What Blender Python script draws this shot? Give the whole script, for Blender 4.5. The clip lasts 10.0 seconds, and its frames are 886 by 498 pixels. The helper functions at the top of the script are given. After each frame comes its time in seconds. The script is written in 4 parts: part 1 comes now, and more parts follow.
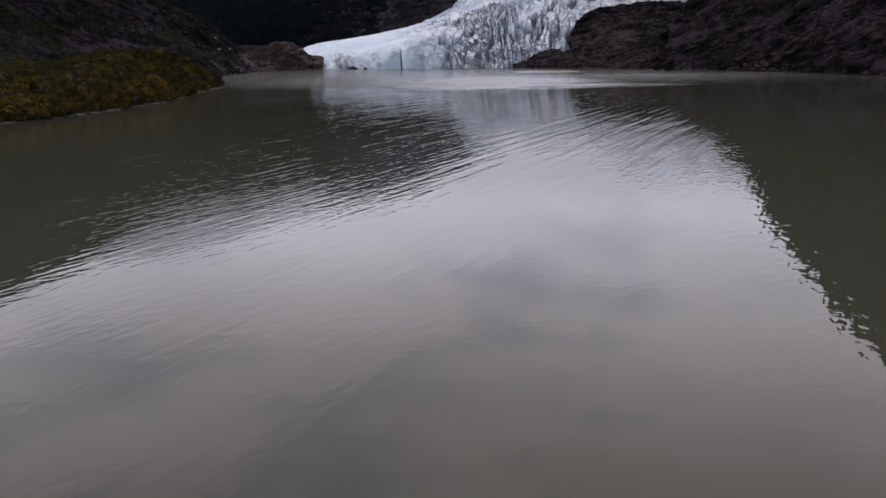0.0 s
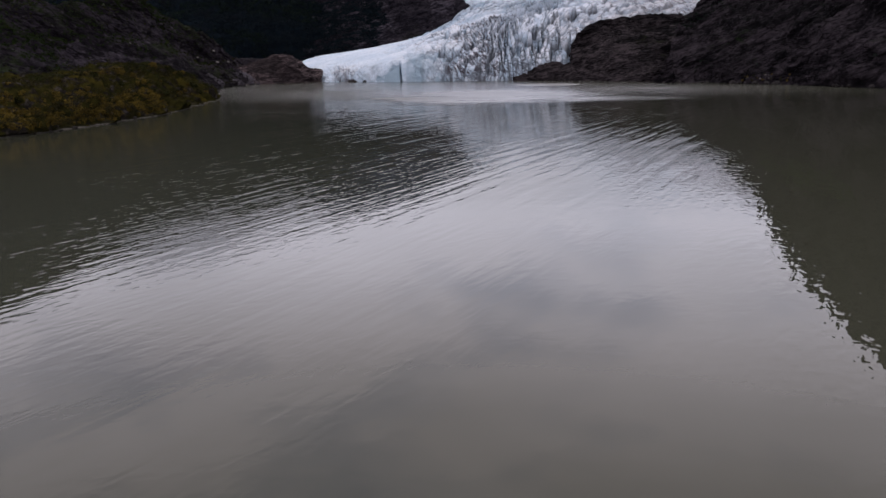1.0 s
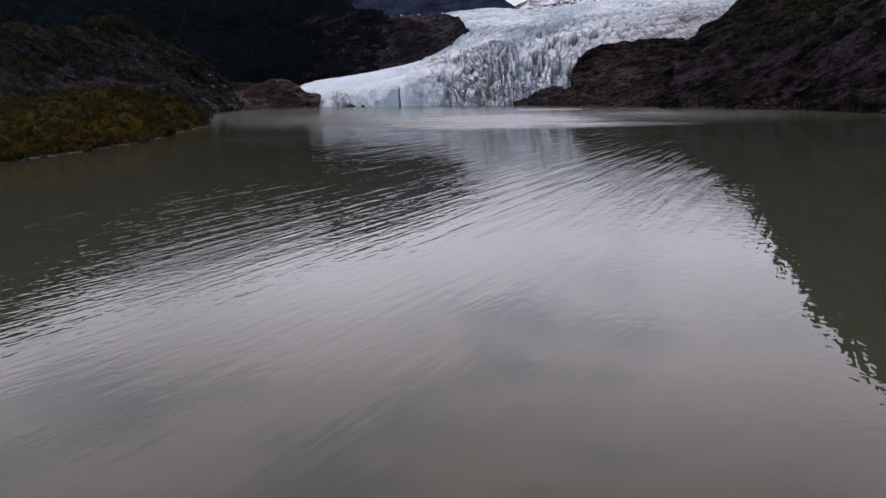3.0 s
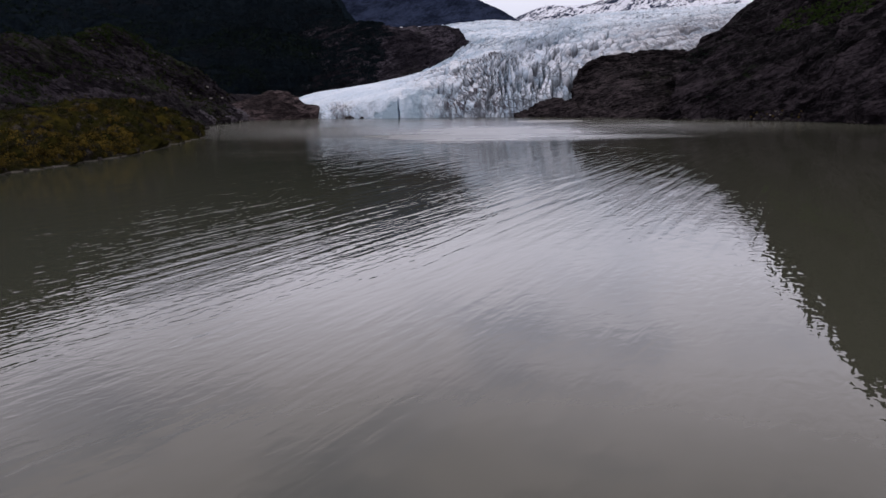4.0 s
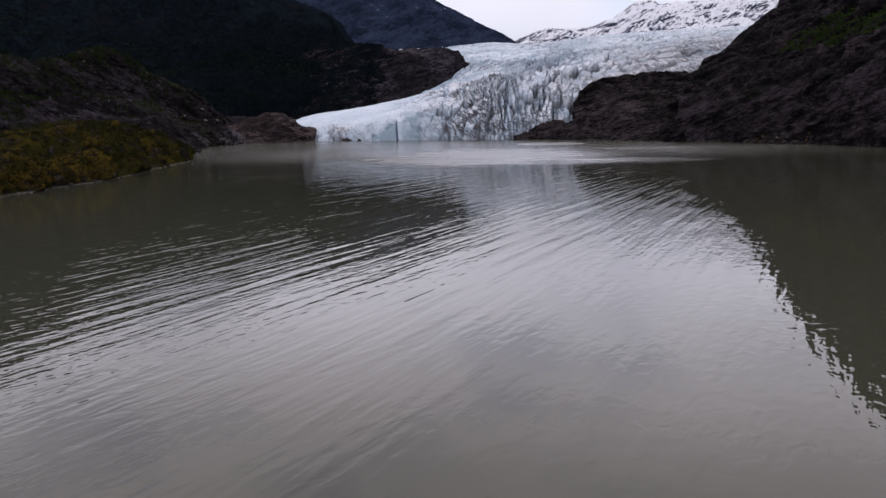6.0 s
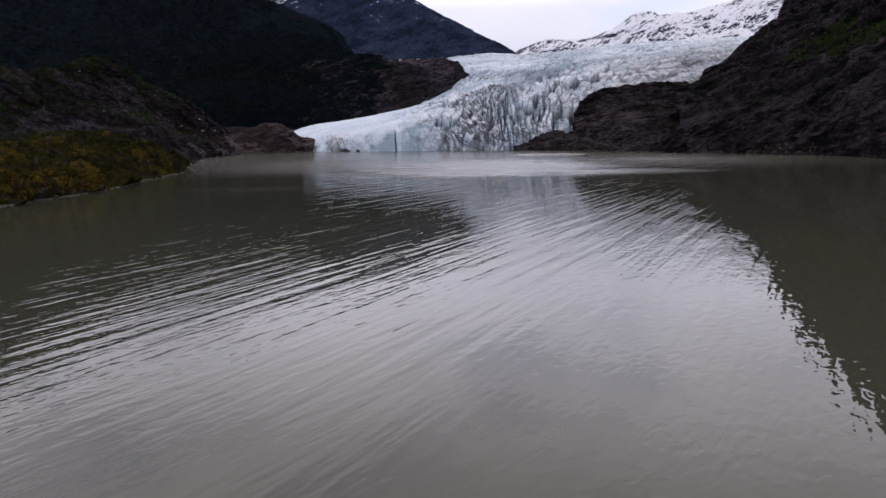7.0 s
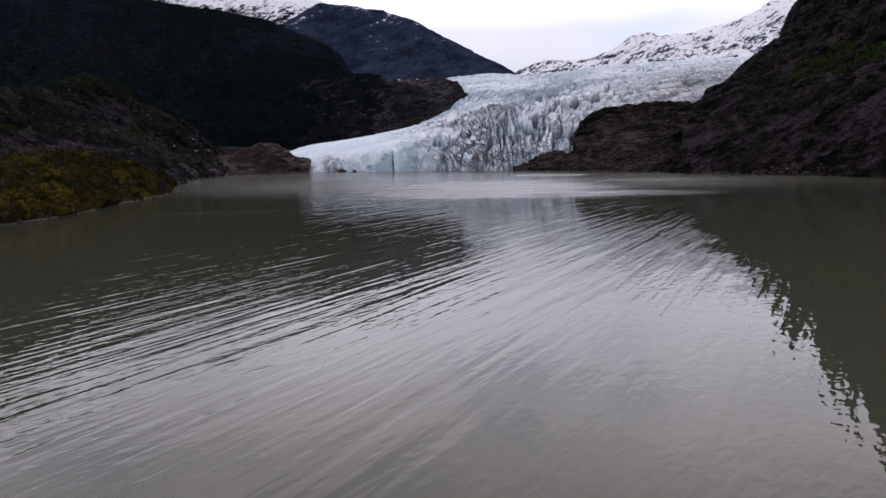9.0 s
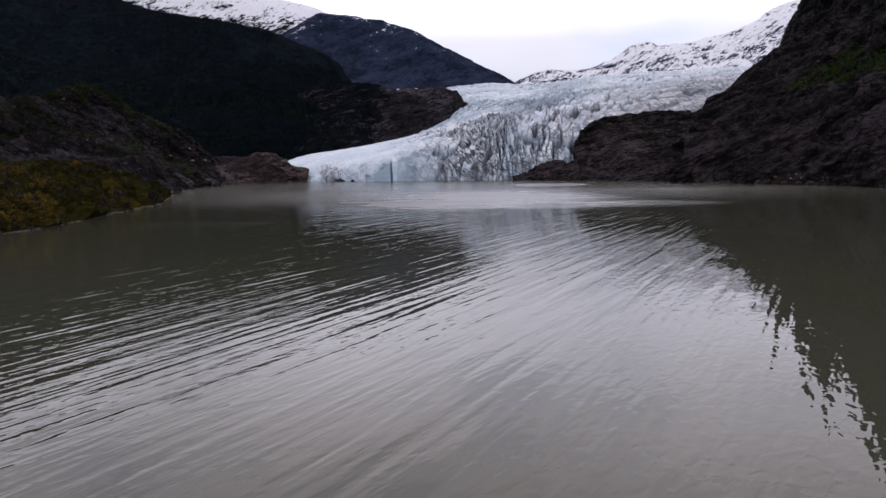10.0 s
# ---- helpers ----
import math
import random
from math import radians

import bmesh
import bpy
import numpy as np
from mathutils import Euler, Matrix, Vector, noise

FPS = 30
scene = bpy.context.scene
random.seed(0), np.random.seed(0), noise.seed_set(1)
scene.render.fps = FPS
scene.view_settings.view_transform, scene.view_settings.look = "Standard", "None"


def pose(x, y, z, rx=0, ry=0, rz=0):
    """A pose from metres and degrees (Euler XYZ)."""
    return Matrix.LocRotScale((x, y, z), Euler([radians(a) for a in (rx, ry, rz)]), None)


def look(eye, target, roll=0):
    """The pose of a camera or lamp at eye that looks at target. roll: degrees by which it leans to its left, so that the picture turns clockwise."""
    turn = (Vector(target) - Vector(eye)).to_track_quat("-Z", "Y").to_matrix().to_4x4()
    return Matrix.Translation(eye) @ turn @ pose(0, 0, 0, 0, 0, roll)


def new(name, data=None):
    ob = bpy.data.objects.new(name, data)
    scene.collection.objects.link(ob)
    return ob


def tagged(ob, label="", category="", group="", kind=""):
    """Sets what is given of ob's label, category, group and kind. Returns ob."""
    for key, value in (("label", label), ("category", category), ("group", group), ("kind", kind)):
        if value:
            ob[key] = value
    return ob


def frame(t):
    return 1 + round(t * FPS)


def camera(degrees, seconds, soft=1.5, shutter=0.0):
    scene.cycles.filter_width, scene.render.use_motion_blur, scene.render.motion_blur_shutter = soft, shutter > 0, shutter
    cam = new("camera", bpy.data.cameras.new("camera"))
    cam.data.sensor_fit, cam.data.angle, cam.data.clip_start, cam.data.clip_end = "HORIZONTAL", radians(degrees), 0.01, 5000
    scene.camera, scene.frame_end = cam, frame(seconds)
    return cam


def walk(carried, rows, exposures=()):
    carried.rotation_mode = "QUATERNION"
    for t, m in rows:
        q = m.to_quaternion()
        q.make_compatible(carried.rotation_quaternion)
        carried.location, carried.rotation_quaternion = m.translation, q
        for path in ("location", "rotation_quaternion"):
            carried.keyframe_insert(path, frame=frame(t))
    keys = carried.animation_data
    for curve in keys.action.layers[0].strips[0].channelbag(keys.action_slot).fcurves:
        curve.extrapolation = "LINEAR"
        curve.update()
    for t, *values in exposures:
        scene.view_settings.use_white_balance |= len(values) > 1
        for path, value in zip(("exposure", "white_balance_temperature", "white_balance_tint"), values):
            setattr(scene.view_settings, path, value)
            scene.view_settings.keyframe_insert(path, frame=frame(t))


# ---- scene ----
# ---------------------------------------------------------------- camera
cam = camera(62.0, 10.0)
ROLL = -0.8
PATH = [
    (0.0, 0.00, 0.00, 20.52, 74.934, -0.916),
    (0.5, 0.54, 4.91, 20.53, 75.405, -0.899),
    (1.0, 1.09, 9.79, 20.53, 75.870, -0.883),
    (1.5, 1.64, 14.65, 20.53, 76.329, -0.867),
    (2.0, 2.20, 19.47, 20.53, 76.782, -0.853),
    (2.5, 2.77, 24.26, 20.53, 77.230, -0.840),
    (3.0, 3.34, 29.02, 20.52, 77.673, -0.829),
    (4.5, 5.10, 43.13, 20.48, 78.966, -0.800),
    (5.0, 5.70, 47.77, 20.47, 79.386, -0.793),
    (5.5, 6.31, 52.39, 20.44, 79.800, -0.787),
    (7.0, 8.17, 66.04, 20.36, 81.009, -0.776),
    (7.5, 8.80, 70.54, 20.33, 81.401, -0.775),
    (8.0, 9.45, 75.00, 20.29, 81.787, -0.775),
    (8.5, 10.09, 79.43, 20.25, 82.168, -0.775),
    (9.0, 10.75, 83.83, 20.21, 82.542, -0.778),
    (9.5, 11.41, 88.20, 20.16, 82.912, -0.781),
    (10.0, 12.07, 92.55, 20.12, 83.275, -0.785),
]
walk(cam, [(t, pose(x, y, z, rx, 0, rz) @ pose(0, 0, 0, 0, 0, ROLL)) for t, x, y, z, rx, rz in PATH],
     exposures=[(0.0, 0.0, 6080, 20.5), (10.0, 0.0, 6080, 20.5)])

# ---------------------------------------------------------------- light
SUN_EL, SUN_AZ = 52.0, 25.0          # azimuth clockwise from +y
world = bpy.data.worlds.new("overcast_sky")
scene.world = world
world.use_nodes = True
wn, wl = world.node_tree.nodes, world.node_tree.links
wn.clear()
w_out = wn.new("ShaderNodeOutputWorld")
w_bg = wn.new("ShaderNodeBackground")
w_sky = wn.new("ShaderNodeTexSky")
w_sky.sky_type, w_sky.sun_disc = "NISHITA", False
w_sky.sun_elevation, w_sky.sun_rotation = radians(SUN_EL), radians(SUN_AZ)
w_dim = wn.new("ShaderNodeVectorMath")
w_dim.operation = "SCALE"
w_dim.inputs["Scale"].default_value = 0.10
w_co = wn.new("ShaderNodeTexCoord")
w_map = wn.new("ShaderNodeMapping")
w_map.inputs["Scale"].default_value = (1.0, 1.0, 2.6)
w_no = wn.new("ShaderNodeTexNoise")
w_no.inputs["Scale"].default_value, w_no.inputs["Detail"].default_value = 3.2, 3.0
w_no.inputs["Roughness"].default_value = 0.55
w_cover = wn.new("ShaderNodeMapRange")
w_cover.inputs["From Min"].default_value, w_cover.inputs["From Max"].default_value = 0.28, 0.50
w_cover.inputs["To Min"].default_value, w_cover.inputs["To Max"].default_value = 0.42, 0.97
w_sep = wn.new("ShaderNodeSeparateXYZ")
w_ramp = wn.new("ShaderNodeValToRGB")
w_ramp.color_ramp.elements[0].position, w_ramp.color_ramp.elements[0].color = 0.105, (0.84, 0.86, 0.89, 1)
w_ramp.color_ramp.elements[1].position, w_ramp.color_ramp.elements[1].color = 1.0, (0.86, 0.82, 0.76, 1)
for w_at, w_rgb in ((0.155, (0.93, 0.93, 0.945)), (0.205, (1.55, 1.53, 1.56)), (0.29, (1.74, 1.69, 1.69)), (0.37, (1.68, 1.58, 1.53)), (0.50, (1.34, 1.22, 1.15))):
    w_ramp.color_ramp.elements.new(w_at).color = (*w_rgb, 1)
w_no2 = wn.new("ShaderNodeTexNoise")
w_no2.inputs["Scale"].default_value, w_no2.inputs["Detail"].default_value = 2.1, 2.0
w_shade = wn.new("ShaderNodeMapRange")
w_shade.inputs["From Min"].default_value, w_shade.inputs["From Max"].default_value = 0.3, 0.7
w_shade.inputs["To Min"].default_value, w_shade.inputs["To Max"].default_value = 0.84, 1.12
w_cl = wn.new("ShaderNodeVectorMath")
w_cl.operation = "SCALE"
w_mix = wn.new("ShaderNodeMix")
w_mix.data_type = "RGBA"
wl.new(w_co.outputs["Generated"], w_map.inputs["Vector"])
wl.new(w_map.outputs["Vector"], w_no.inputs["Vector"])
wl.new(w_map.outputs["Vector"], w_no2.inputs["Vector"])
wl.new(w_no.outputs["Fac"], w_cover.inputs["Value"])
wl.new(w_co.outputs["Generated"], w_sep.inputs["Vector"])
wl.new(w_sep.outputs["Z"], w_ramp.inputs["Fac"])
wl.new(w_no2.outputs["Fac"], w_shade.inputs["Value"])
wl.new(w_ramp.outputs["Color"], w_cl.inputs[0])
wl.new(w_shade.outputs["Result"], w_cl.inputs["Scale"])
wl.new(w_sky.outputs["Color"], w_dim.inputs[0])
wl.new(w_cover.outputs["Result"], w_mix.inputs["Factor"])
wl.new(w_dim.outputs["Vector"], w_mix.inputs["A"])
wl.new(w_cl.outputs["Vector"], w_mix.inputs["B"])
wl.new(w_mix.outputs["Result"], w_bg.inputs["Color"])
w_bg.inputs["Strength"].default_value = 1.0
wl.new(w_bg.outputs["Background"], w_out.inputs["Surface"])

sun_data = bpy.data.lights.new("sun", "SUN")
sun_data.energy, sun_data.angle, sun_data.color = 0.5, radians(25), (1.0, 0.96, 0.9)
sun = new("sun", sun_data)
sun_dir = Vector((math.sin(radians(SUN_AZ)) * math.cos(radians(SUN_EL)), math.cos(radians(SUN_AZ)) * math.cos(radians(SUN_EL)), math.sin(radians(SUN_EL))))
sun.matrix_world = look(sun_dir * 900, (0, 0, 0))


# ---------------------------------------------------------------- noise and lofting
def hashed(ix, iy, iz, seed):
    h = (ix.astype(np.uint32) * np.uint32(374761393) + iy.astype(np.uint32) * np.uint32(668265263)
         + iz.astype(np.uint32) * np.uint32(2147483647) + np.uint32((seed * 974711) & 0xFFFFFFFF))
    h = (h ^ (h >> np.uint32(13))) * np.uint32(1274126177)
    h = (h ^ (h >> np.uint32(16))) * np.uint32(2246822519)
    return ((h ^ (h >> np.uint32(15))) & np.uint32(0xFFFFFF)).astype(np.float32) / np.float32(0xFFFFFF)


def vnoise(p, seed=0):
    """Smooth value noise in -1..1 at the points p (n, 3)."""
    f = np.floor(p)
    i = f.astype(np.int64)
    w = (p - f).astype(np.float32)
    w = w * w * w * (w * (w * 6 - 15) + 10)
    x, y, z = i[:, 0], i[:, 1], i[:, 2]
    out = 0
    for dx in (0, 1):
        wx = w[:, 0] if dx else 1 - w[:, 0]
        for dy in (0, 1):
            wy = w[:, 1] if dy else 1 - w[:, 1]
            for dz in (0, 1):
                wz = w[:, 2] if dz else 1 - w[:, 2]
                out = out + wx * wy * wz * hashed(x + dx, y + dy, z + dz, seed)
    return out * 2 - 1


def fbm(p, octaves=5, gain=0.5, seed=0, ridged=False):
    total, amp, norm = 0, 1.0, 0.0
    for o in range(octaves):
        n = vnoise(p * 2.03 ** o + 17.3 * o, seed + o)
        if ridged:
            n = 1 - 2 * np.abs(n)
        total, norm, amp = total + amp * n, norm + amp, amp * gain
    return total / norm


def resample(points, s):
    """A smooth curve through the points, at the parameters s in 0..1 (spaced by point)."""
    p = np.asarray(points, float)
    t = np.clip(s, 0, 1) * (len(p) - 1)
    i = np.minimum(t.astype(int), len(p) - 2)
    f = (t - i)
    f = f.reshape(f.shape + (1,) * (p.ndim - 1))
    q = np.concatenate([2 * p[:1] - p[1:2], p, 2 * p[-1:] - p[-2:-1]])
    a, b, c, d = q[i], q[i + 1], q[i + 2], q[i + 3]
    k = 0.35
    m0, m1 = k * (c - a), k * (d - b)
    return (2 * f ** 3 - 3 * f ** 2 + 1) * b + (f ** 3 - 2 * f ** 2 + f) * m0 + (3 * f ** 2 - 2 * f ** 3) * c + (f ** 3 - f ** 2) * m1


def loft(rails, nu, nv, us=None, vs=None):
    """A sheet through rails that run one above the other: an array (nv, nu, 3)."""
    us = np.linspace(0, 1, nu) if us is None else us
    vs = np.linspace(0, 1, nv) if vs is None else vs
    lines = np.stack([resample(r, us) for r in rails])
    return resample(lines, vs)


def normals(g):
    n = np.cross(np.gradient(g, axis=1), np.gradient(g, axis=0))
    return n / (np.linalg.norm(n, axis=2, keepdims=True) + 1e-9)


def sheet(name, g, material, parent=None, smooth=True, attrs=()):
    """A grid of points as one mesh object."""
    nv, nu = g.shape[:2]
    idx = np.arange(nv * nu).reshape(nv, nu)
    quads = np.stack([idx[:-1, :-1], idx[:-1, 1:], idx[1:, 1:], idx[1:, :-1]], -1).reshape(-1, 4)
    return faces_mesh(name, g.reshape(-1, 3), quads, material, parent, smooth, attrs)


def faces_mesh(name, verts, faces, material, parent=None, smooth=False, attrs=()):
    me = bpy.data.meshes.new(name)
    k = faces.shape[1]
    me.vertices.add(len(verts))
    me.vertices.foreach_set("co", np.ascontiguousarray(verts, dtype=np.float32).ravel())
    me.loops.add(faces.size)
    me.loops.foreach_set("vertex_index", np.ascontiguousarray(faces, dtype=np.int32).ravel())
    me.polygons.add(len(faces))
    me.polygons.foreach_set("loop_start", np.arange(0, faces.size, k, dtype=np.int32))
    me.polygons.foreach_set("use_smooth", np.full(len(faces), smooth, dtype=bool))
    for key, values in attrs:
        a = me.attributes.new(key, "FLOAT", "POINT")
        a.data.foreach_set("value", np.ascontiguousarray(values, dtype=np.float32).ravel())
    me.update(calc_edges=True)
    me.validate()
    me.materials.append(material)
    ob = new(name, me)
    if parent is not None:
        ob.parent = parent
    return ob


# ---------------------------------------------------------------- materials
class Mat:
    """A short way to write node materials."""

    def __init__(self, name, rough=0.9, spec=0.25):
        self.m = bpy.data.materials.new(name)
        self.m.use_nodes = True
        self.t = self.m.node_tree
        self.b = self.t.nodes["Principled BSDF"]
        self.b.inputs["Roughness"].default_value = rough
        self.b.inputs["Specular IOR Level"].default_value = spec
        co = self.t.nodes.new("ShaderNodeNewGeometry")
        self.pos, self.nor, self.island = co.outputs["Position"], co.outputs["True Normal"], co.outputs["Random Per Island"]

    def node(self, kind, **sets):
        n = self.t.nodes.new(kind)
        for k, v in sets.items():
            n.inputs[k.replace("_", " ")].default_value = v
        return n

    def link(self, a, b):
        self.t.links.new(a, b)

    def mapped(self, scale=(1, 1, 1), turn=(0, 0, 0)):
        r = self.node("ShaderNodeMapping", Rotation=tuple(radians(a) for a in turn))
        n = self.node("ShaderNodeMapping", Scale=scale)
        self.link(self.pos, r.inputs["Vector"])
        self.link(r.outputs["Vector"], n.inputs["Vector"])
        return n.outputs["Vector"]

    def noise(self, scale, detail=6.0, rough=0.6, vec=None, distort=0.0):
        n = self.node("ShaderNodeTexNoise", Scale=scale, Detail=detail, Roughness=rough, Distortion=distort)
        self.link(vec or self.pos, n.inputs["Vector"])
        return n.outputs["Fac"]

    def voronoi(self, scale, vec=None, feature="DISTANCE_TO_EDGE"):
        n = self.node("ShaderNodeTexVoronoi", Scale=scale)
        n.feature = feature
        self.link(vec or self.pos, n.inputs["Vector"])
        return n.outputs["Distance"]

    def ramp(self, value, lo, hi, to_lo=0.0, to_hi=1.0):
        n = self.node("ShaderNodeMapRange", From_Min=lo, From_Max=hi, To_Min=to_lo, To_Max=to_hi)
        n.interpolation_type = "SMOOTHSTEP"
        self.link(value, n.inputs["Value"])
        return n.outputs["Result"]

    def math(self, op, a, b):
        n = self.t.nodes.new("ShaderNodeMath")
        n.operation = op
        for k, v in enumerate((a, b)):
            if isinstance(v, (int, float)):
                n.inputs[k].default_value = v
            else:
                self.link(v, n.inputs[k])
        return n.outputs[0]

    def mix(self, fac, a, b):
        n = self.t.nodes.new("ShaderNodeMix")
        n.data_type = "RGBA"
        for key, v in (("Factor", fac), ("A", a), ("B", b)):
            if isinstance(v, tuple):
                n.inputs[key].default_value = (*v, 1.0)
            elif isinstance(v, (int, float)):
                n.inputs[key].default_value = v
            else:
                self.link(v, n.inputs[key])
        return n.outputs["Result"]

    def xyz(self, vec, axis):
        n = self.t.nodes.new("ShaderNodeSeparateXYZ")
        self.link(vec, n.inputs[0])
        return n.outputs[axis]

    def attr(self, name):
        n = self.t.nodes.new("ShaderNodeAttribute")
        n.attribute_name = name
        return n.outputs["Fac"]

    def bump(self, height, distance, strength=1.0, under=None):
        n = self.node("ShaderNodeBump", Distance=distance, Strength=strength)
        self.link(height, n.inputs["Height"])
        if under is not None:
            self.link(under, n.inputs["Normal"])
        return n.outputs["Normal"]

    def done(self, colour=None, normal=None, rough=None):
        if colour is not None:
            if isinstance(colour, tuple):
                self.b.inputs["Base Color"].default_value = (*colour, 1.0)
            else:
                self.link(colour, self.b.inputs["Base Color"])
        if normal is not None:
            self.link(normal, self.b.inputs["Normal"])
        if rough is not None:
            self.link(rough, self.b.inputs["Roughness"])
        return self.m


def rock_material(name, dark, light, scale, green=(0.018, 0.03, 0.010), green_from=0.62, strata=(0, 0, 0), squeeze=(1.0, 1.0, 4.5), scoured=0.0):
    """Bare rock with beds and cracks, part of their light and shade put into the colour, and low green where it lies
    flatter.
    """
    m = Mat(name, rough=0.95, spec=0.03)
    beds = m.mapped(squeeze, strata)
    coarse = m.noise(scale * 0.35, 4, 0.6)
    bed = m.noise(scale, 9, 0.68, beds, 0.5)
    ledge = m.noise(scale * 3.2, 7, 0.7, beds, 0.3)
    fine = m.noise(scale * 7, 6, 0.72)
    crack = m.voronoi(scale * 1.3, beds)
    c = m.mix(m.ramp(bed, 0.42, 0.60), dark, light)
    # pale ledges and dark hollows: shading contrast painted into the rock
    c = m.mix(m.ramp(ledge, 0.56, 0.69, 0, 0.78), c, tuple(v * 2.4 for v in light))
    c = m.mix(m.ramp(ledge, 0.46, 0.32, 0, 0.5), c, tuple(v * 0.4 for v in dark))
    c = m.mix(m.ramp(fine, 0.60, 0.74, 0, 0.35), c, tuple(v * 2.3 for v in light))
    c = m.mix(m.ramp(coarse, 0.44, 0.58, 0, 0.72), c, tuple(v * 0.6 for v in dark))
    c = m.mix(m.ramp(crack, 0.0, 0.06, 0.85, 0.0), c, tuple(v * 0.4 for v in dark))
    joint = m.voronoi(scale * 4.5, m.mapped((squeeze[0], squeeze[1], squeeze[2] * 0.8), strata))
    c = m.mix(m.ramp(joint, 0.0, 0.10, 0.55, 0.0), c, tuple(v * 0.4 for v in dark))
    if scoured:                                     # newly bared rock below the old ice line
        line = m.math("ADD", m.xyz(m.pos, "Z"), m.math("MULTIPLY", m.math("SUBTRACT", coarse, 0.5), 90.0))
        bare = m.math("MULTIPLY", m.ramp(line, scoured, scoured * 0.3), m.ramp(ledge, 0.44, 0.62, 0.0, 0.42))
        c = m.mix(bare, c, m.mix(fine, tuple(v * 0.7 for v in light), tuple(v * 1.6 for v in light)))
    veg = m.noise(scale * 0.33, 7, 0.68)
    flat = m.math("ADD", veg, m.math("MULTIPLY", m.xyz(m.nor, "Z"), 0.12))
    c = m.mix(m.ramp(flat, green_from, green_from + 0.12, 0, 0.8), c, m.mix(fine, tuple(v * 0.5 for v in green), tuple(v * 1.6 for v in green)))
    nrm = m.bump(bed, 2.5 / scale * 0.06, 0.9)
    nrm = m.bump(ledge, 1.4, 0.6, nrm)
    nrm = m.bump(joint, 0.8, 0.5, m.bump(fine, 0.6, 0.7, nrm))
    return m.done(c, nrm)


M_MORAINE = rock_material("moraine_rock", (0.0055, 0.0045, 0.0062), (0.030, 0.0255, 0.032), 0.05, (0.010, 0.015, 0.005), 0.60, (0, -32, 0), (0.32, 0.6, 2.6))
M_BENCH = rock_material("bench_rock", (0.0050, 0.0044, 0.0054), (0.062, 0.052, 0.055), 0.055, (0.009, 0.011, 0.005), 0.66, (12, 8, 0), (1.0, 1.0, 4.5), 40.0)
M_CLIFF = rock_material("cliff_rock", (0.0032, 0.0028, 0.0038), (0.033, 0.0275, 0.032), 0.045, (0.006, 0.010, 0.004), 0.68, (0, 24, 0), (0.55, 0.8, 2.6), 60.0)
M_RED = rock_material("red_rock", (0.022, 0.0175, 0.0190), (0.120, 0.093, 0.094), 0.07, (0.04, 0.035, 0.015), 0.72, (10, 20, 0))
M_KNOB = rock_material("knob_rock", (0.012, 0.0105, 0.0145), (0.076, 0.067, 0.081), 0.040, (0.010, 0.011, 0.008), 0.66, (-12, 12, 0))


def forest_material():
    m = Mat("forest_floor", rough=1.0, spec=0.0)
    a, b = m.noise(0.012, 7, 0.65), m.noise(0.09, 6, 0.7)
    # the blue in these dark tones is haze mixed into the colour
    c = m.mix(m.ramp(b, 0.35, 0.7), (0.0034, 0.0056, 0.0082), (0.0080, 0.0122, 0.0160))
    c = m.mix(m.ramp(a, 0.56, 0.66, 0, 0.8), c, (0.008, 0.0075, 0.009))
    return m.done(c, m.bump(b, 3.0, 0.8))


M_FOREST = forest_material()


def snow_material(name, line, bare, cover, climb=0.0035):
    """Snow that lies on rock: more of it higher up and where it is flatter."""
    m = Mat(name, rough=0.95, spec=0.0)
    z = m.xyz(m.pos, "Z")
    n1 = m.noise(0.008, 8, 0.68, m.mapped((1, 1, 3.6), (0, 25, 0)))
    n2 = m.noise(0.05, 7, 0.7, m.mapped((0.7, 1, 3.0), (0, 35, 0)))
    lie = m.math("ADD", m.math("MULTIPLY", m.math("SUBTRACT", z, line), climb), m.math("MULTIPLY", m.xyz(m.nor, "Z"), cover))
    lie = m.math("ADD", lie, m.math("ADD", m.math("MULTIPLY", m.math("SUBTRACT", n1, 0.5), 3.6), m.math("MULTIPLY", m.math("SUBTRACT", n2, 0.5), 3.4)))
    white = m.mix(n2, (0.60, 0.65, 0.74), (0.80, 0.81, 0.85))
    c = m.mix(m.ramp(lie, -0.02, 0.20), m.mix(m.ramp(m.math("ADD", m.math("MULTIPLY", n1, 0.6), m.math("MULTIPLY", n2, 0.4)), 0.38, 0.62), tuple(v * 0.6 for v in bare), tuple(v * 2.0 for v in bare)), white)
    return m.done(c, m.bump(n2, 8.0, 0.6))


# distance haze and blue shade are put into the bare rock colours
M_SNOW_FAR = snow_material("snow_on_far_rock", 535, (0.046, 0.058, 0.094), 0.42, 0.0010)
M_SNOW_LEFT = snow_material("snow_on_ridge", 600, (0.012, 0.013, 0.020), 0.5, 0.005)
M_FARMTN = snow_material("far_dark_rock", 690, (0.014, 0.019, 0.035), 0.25)


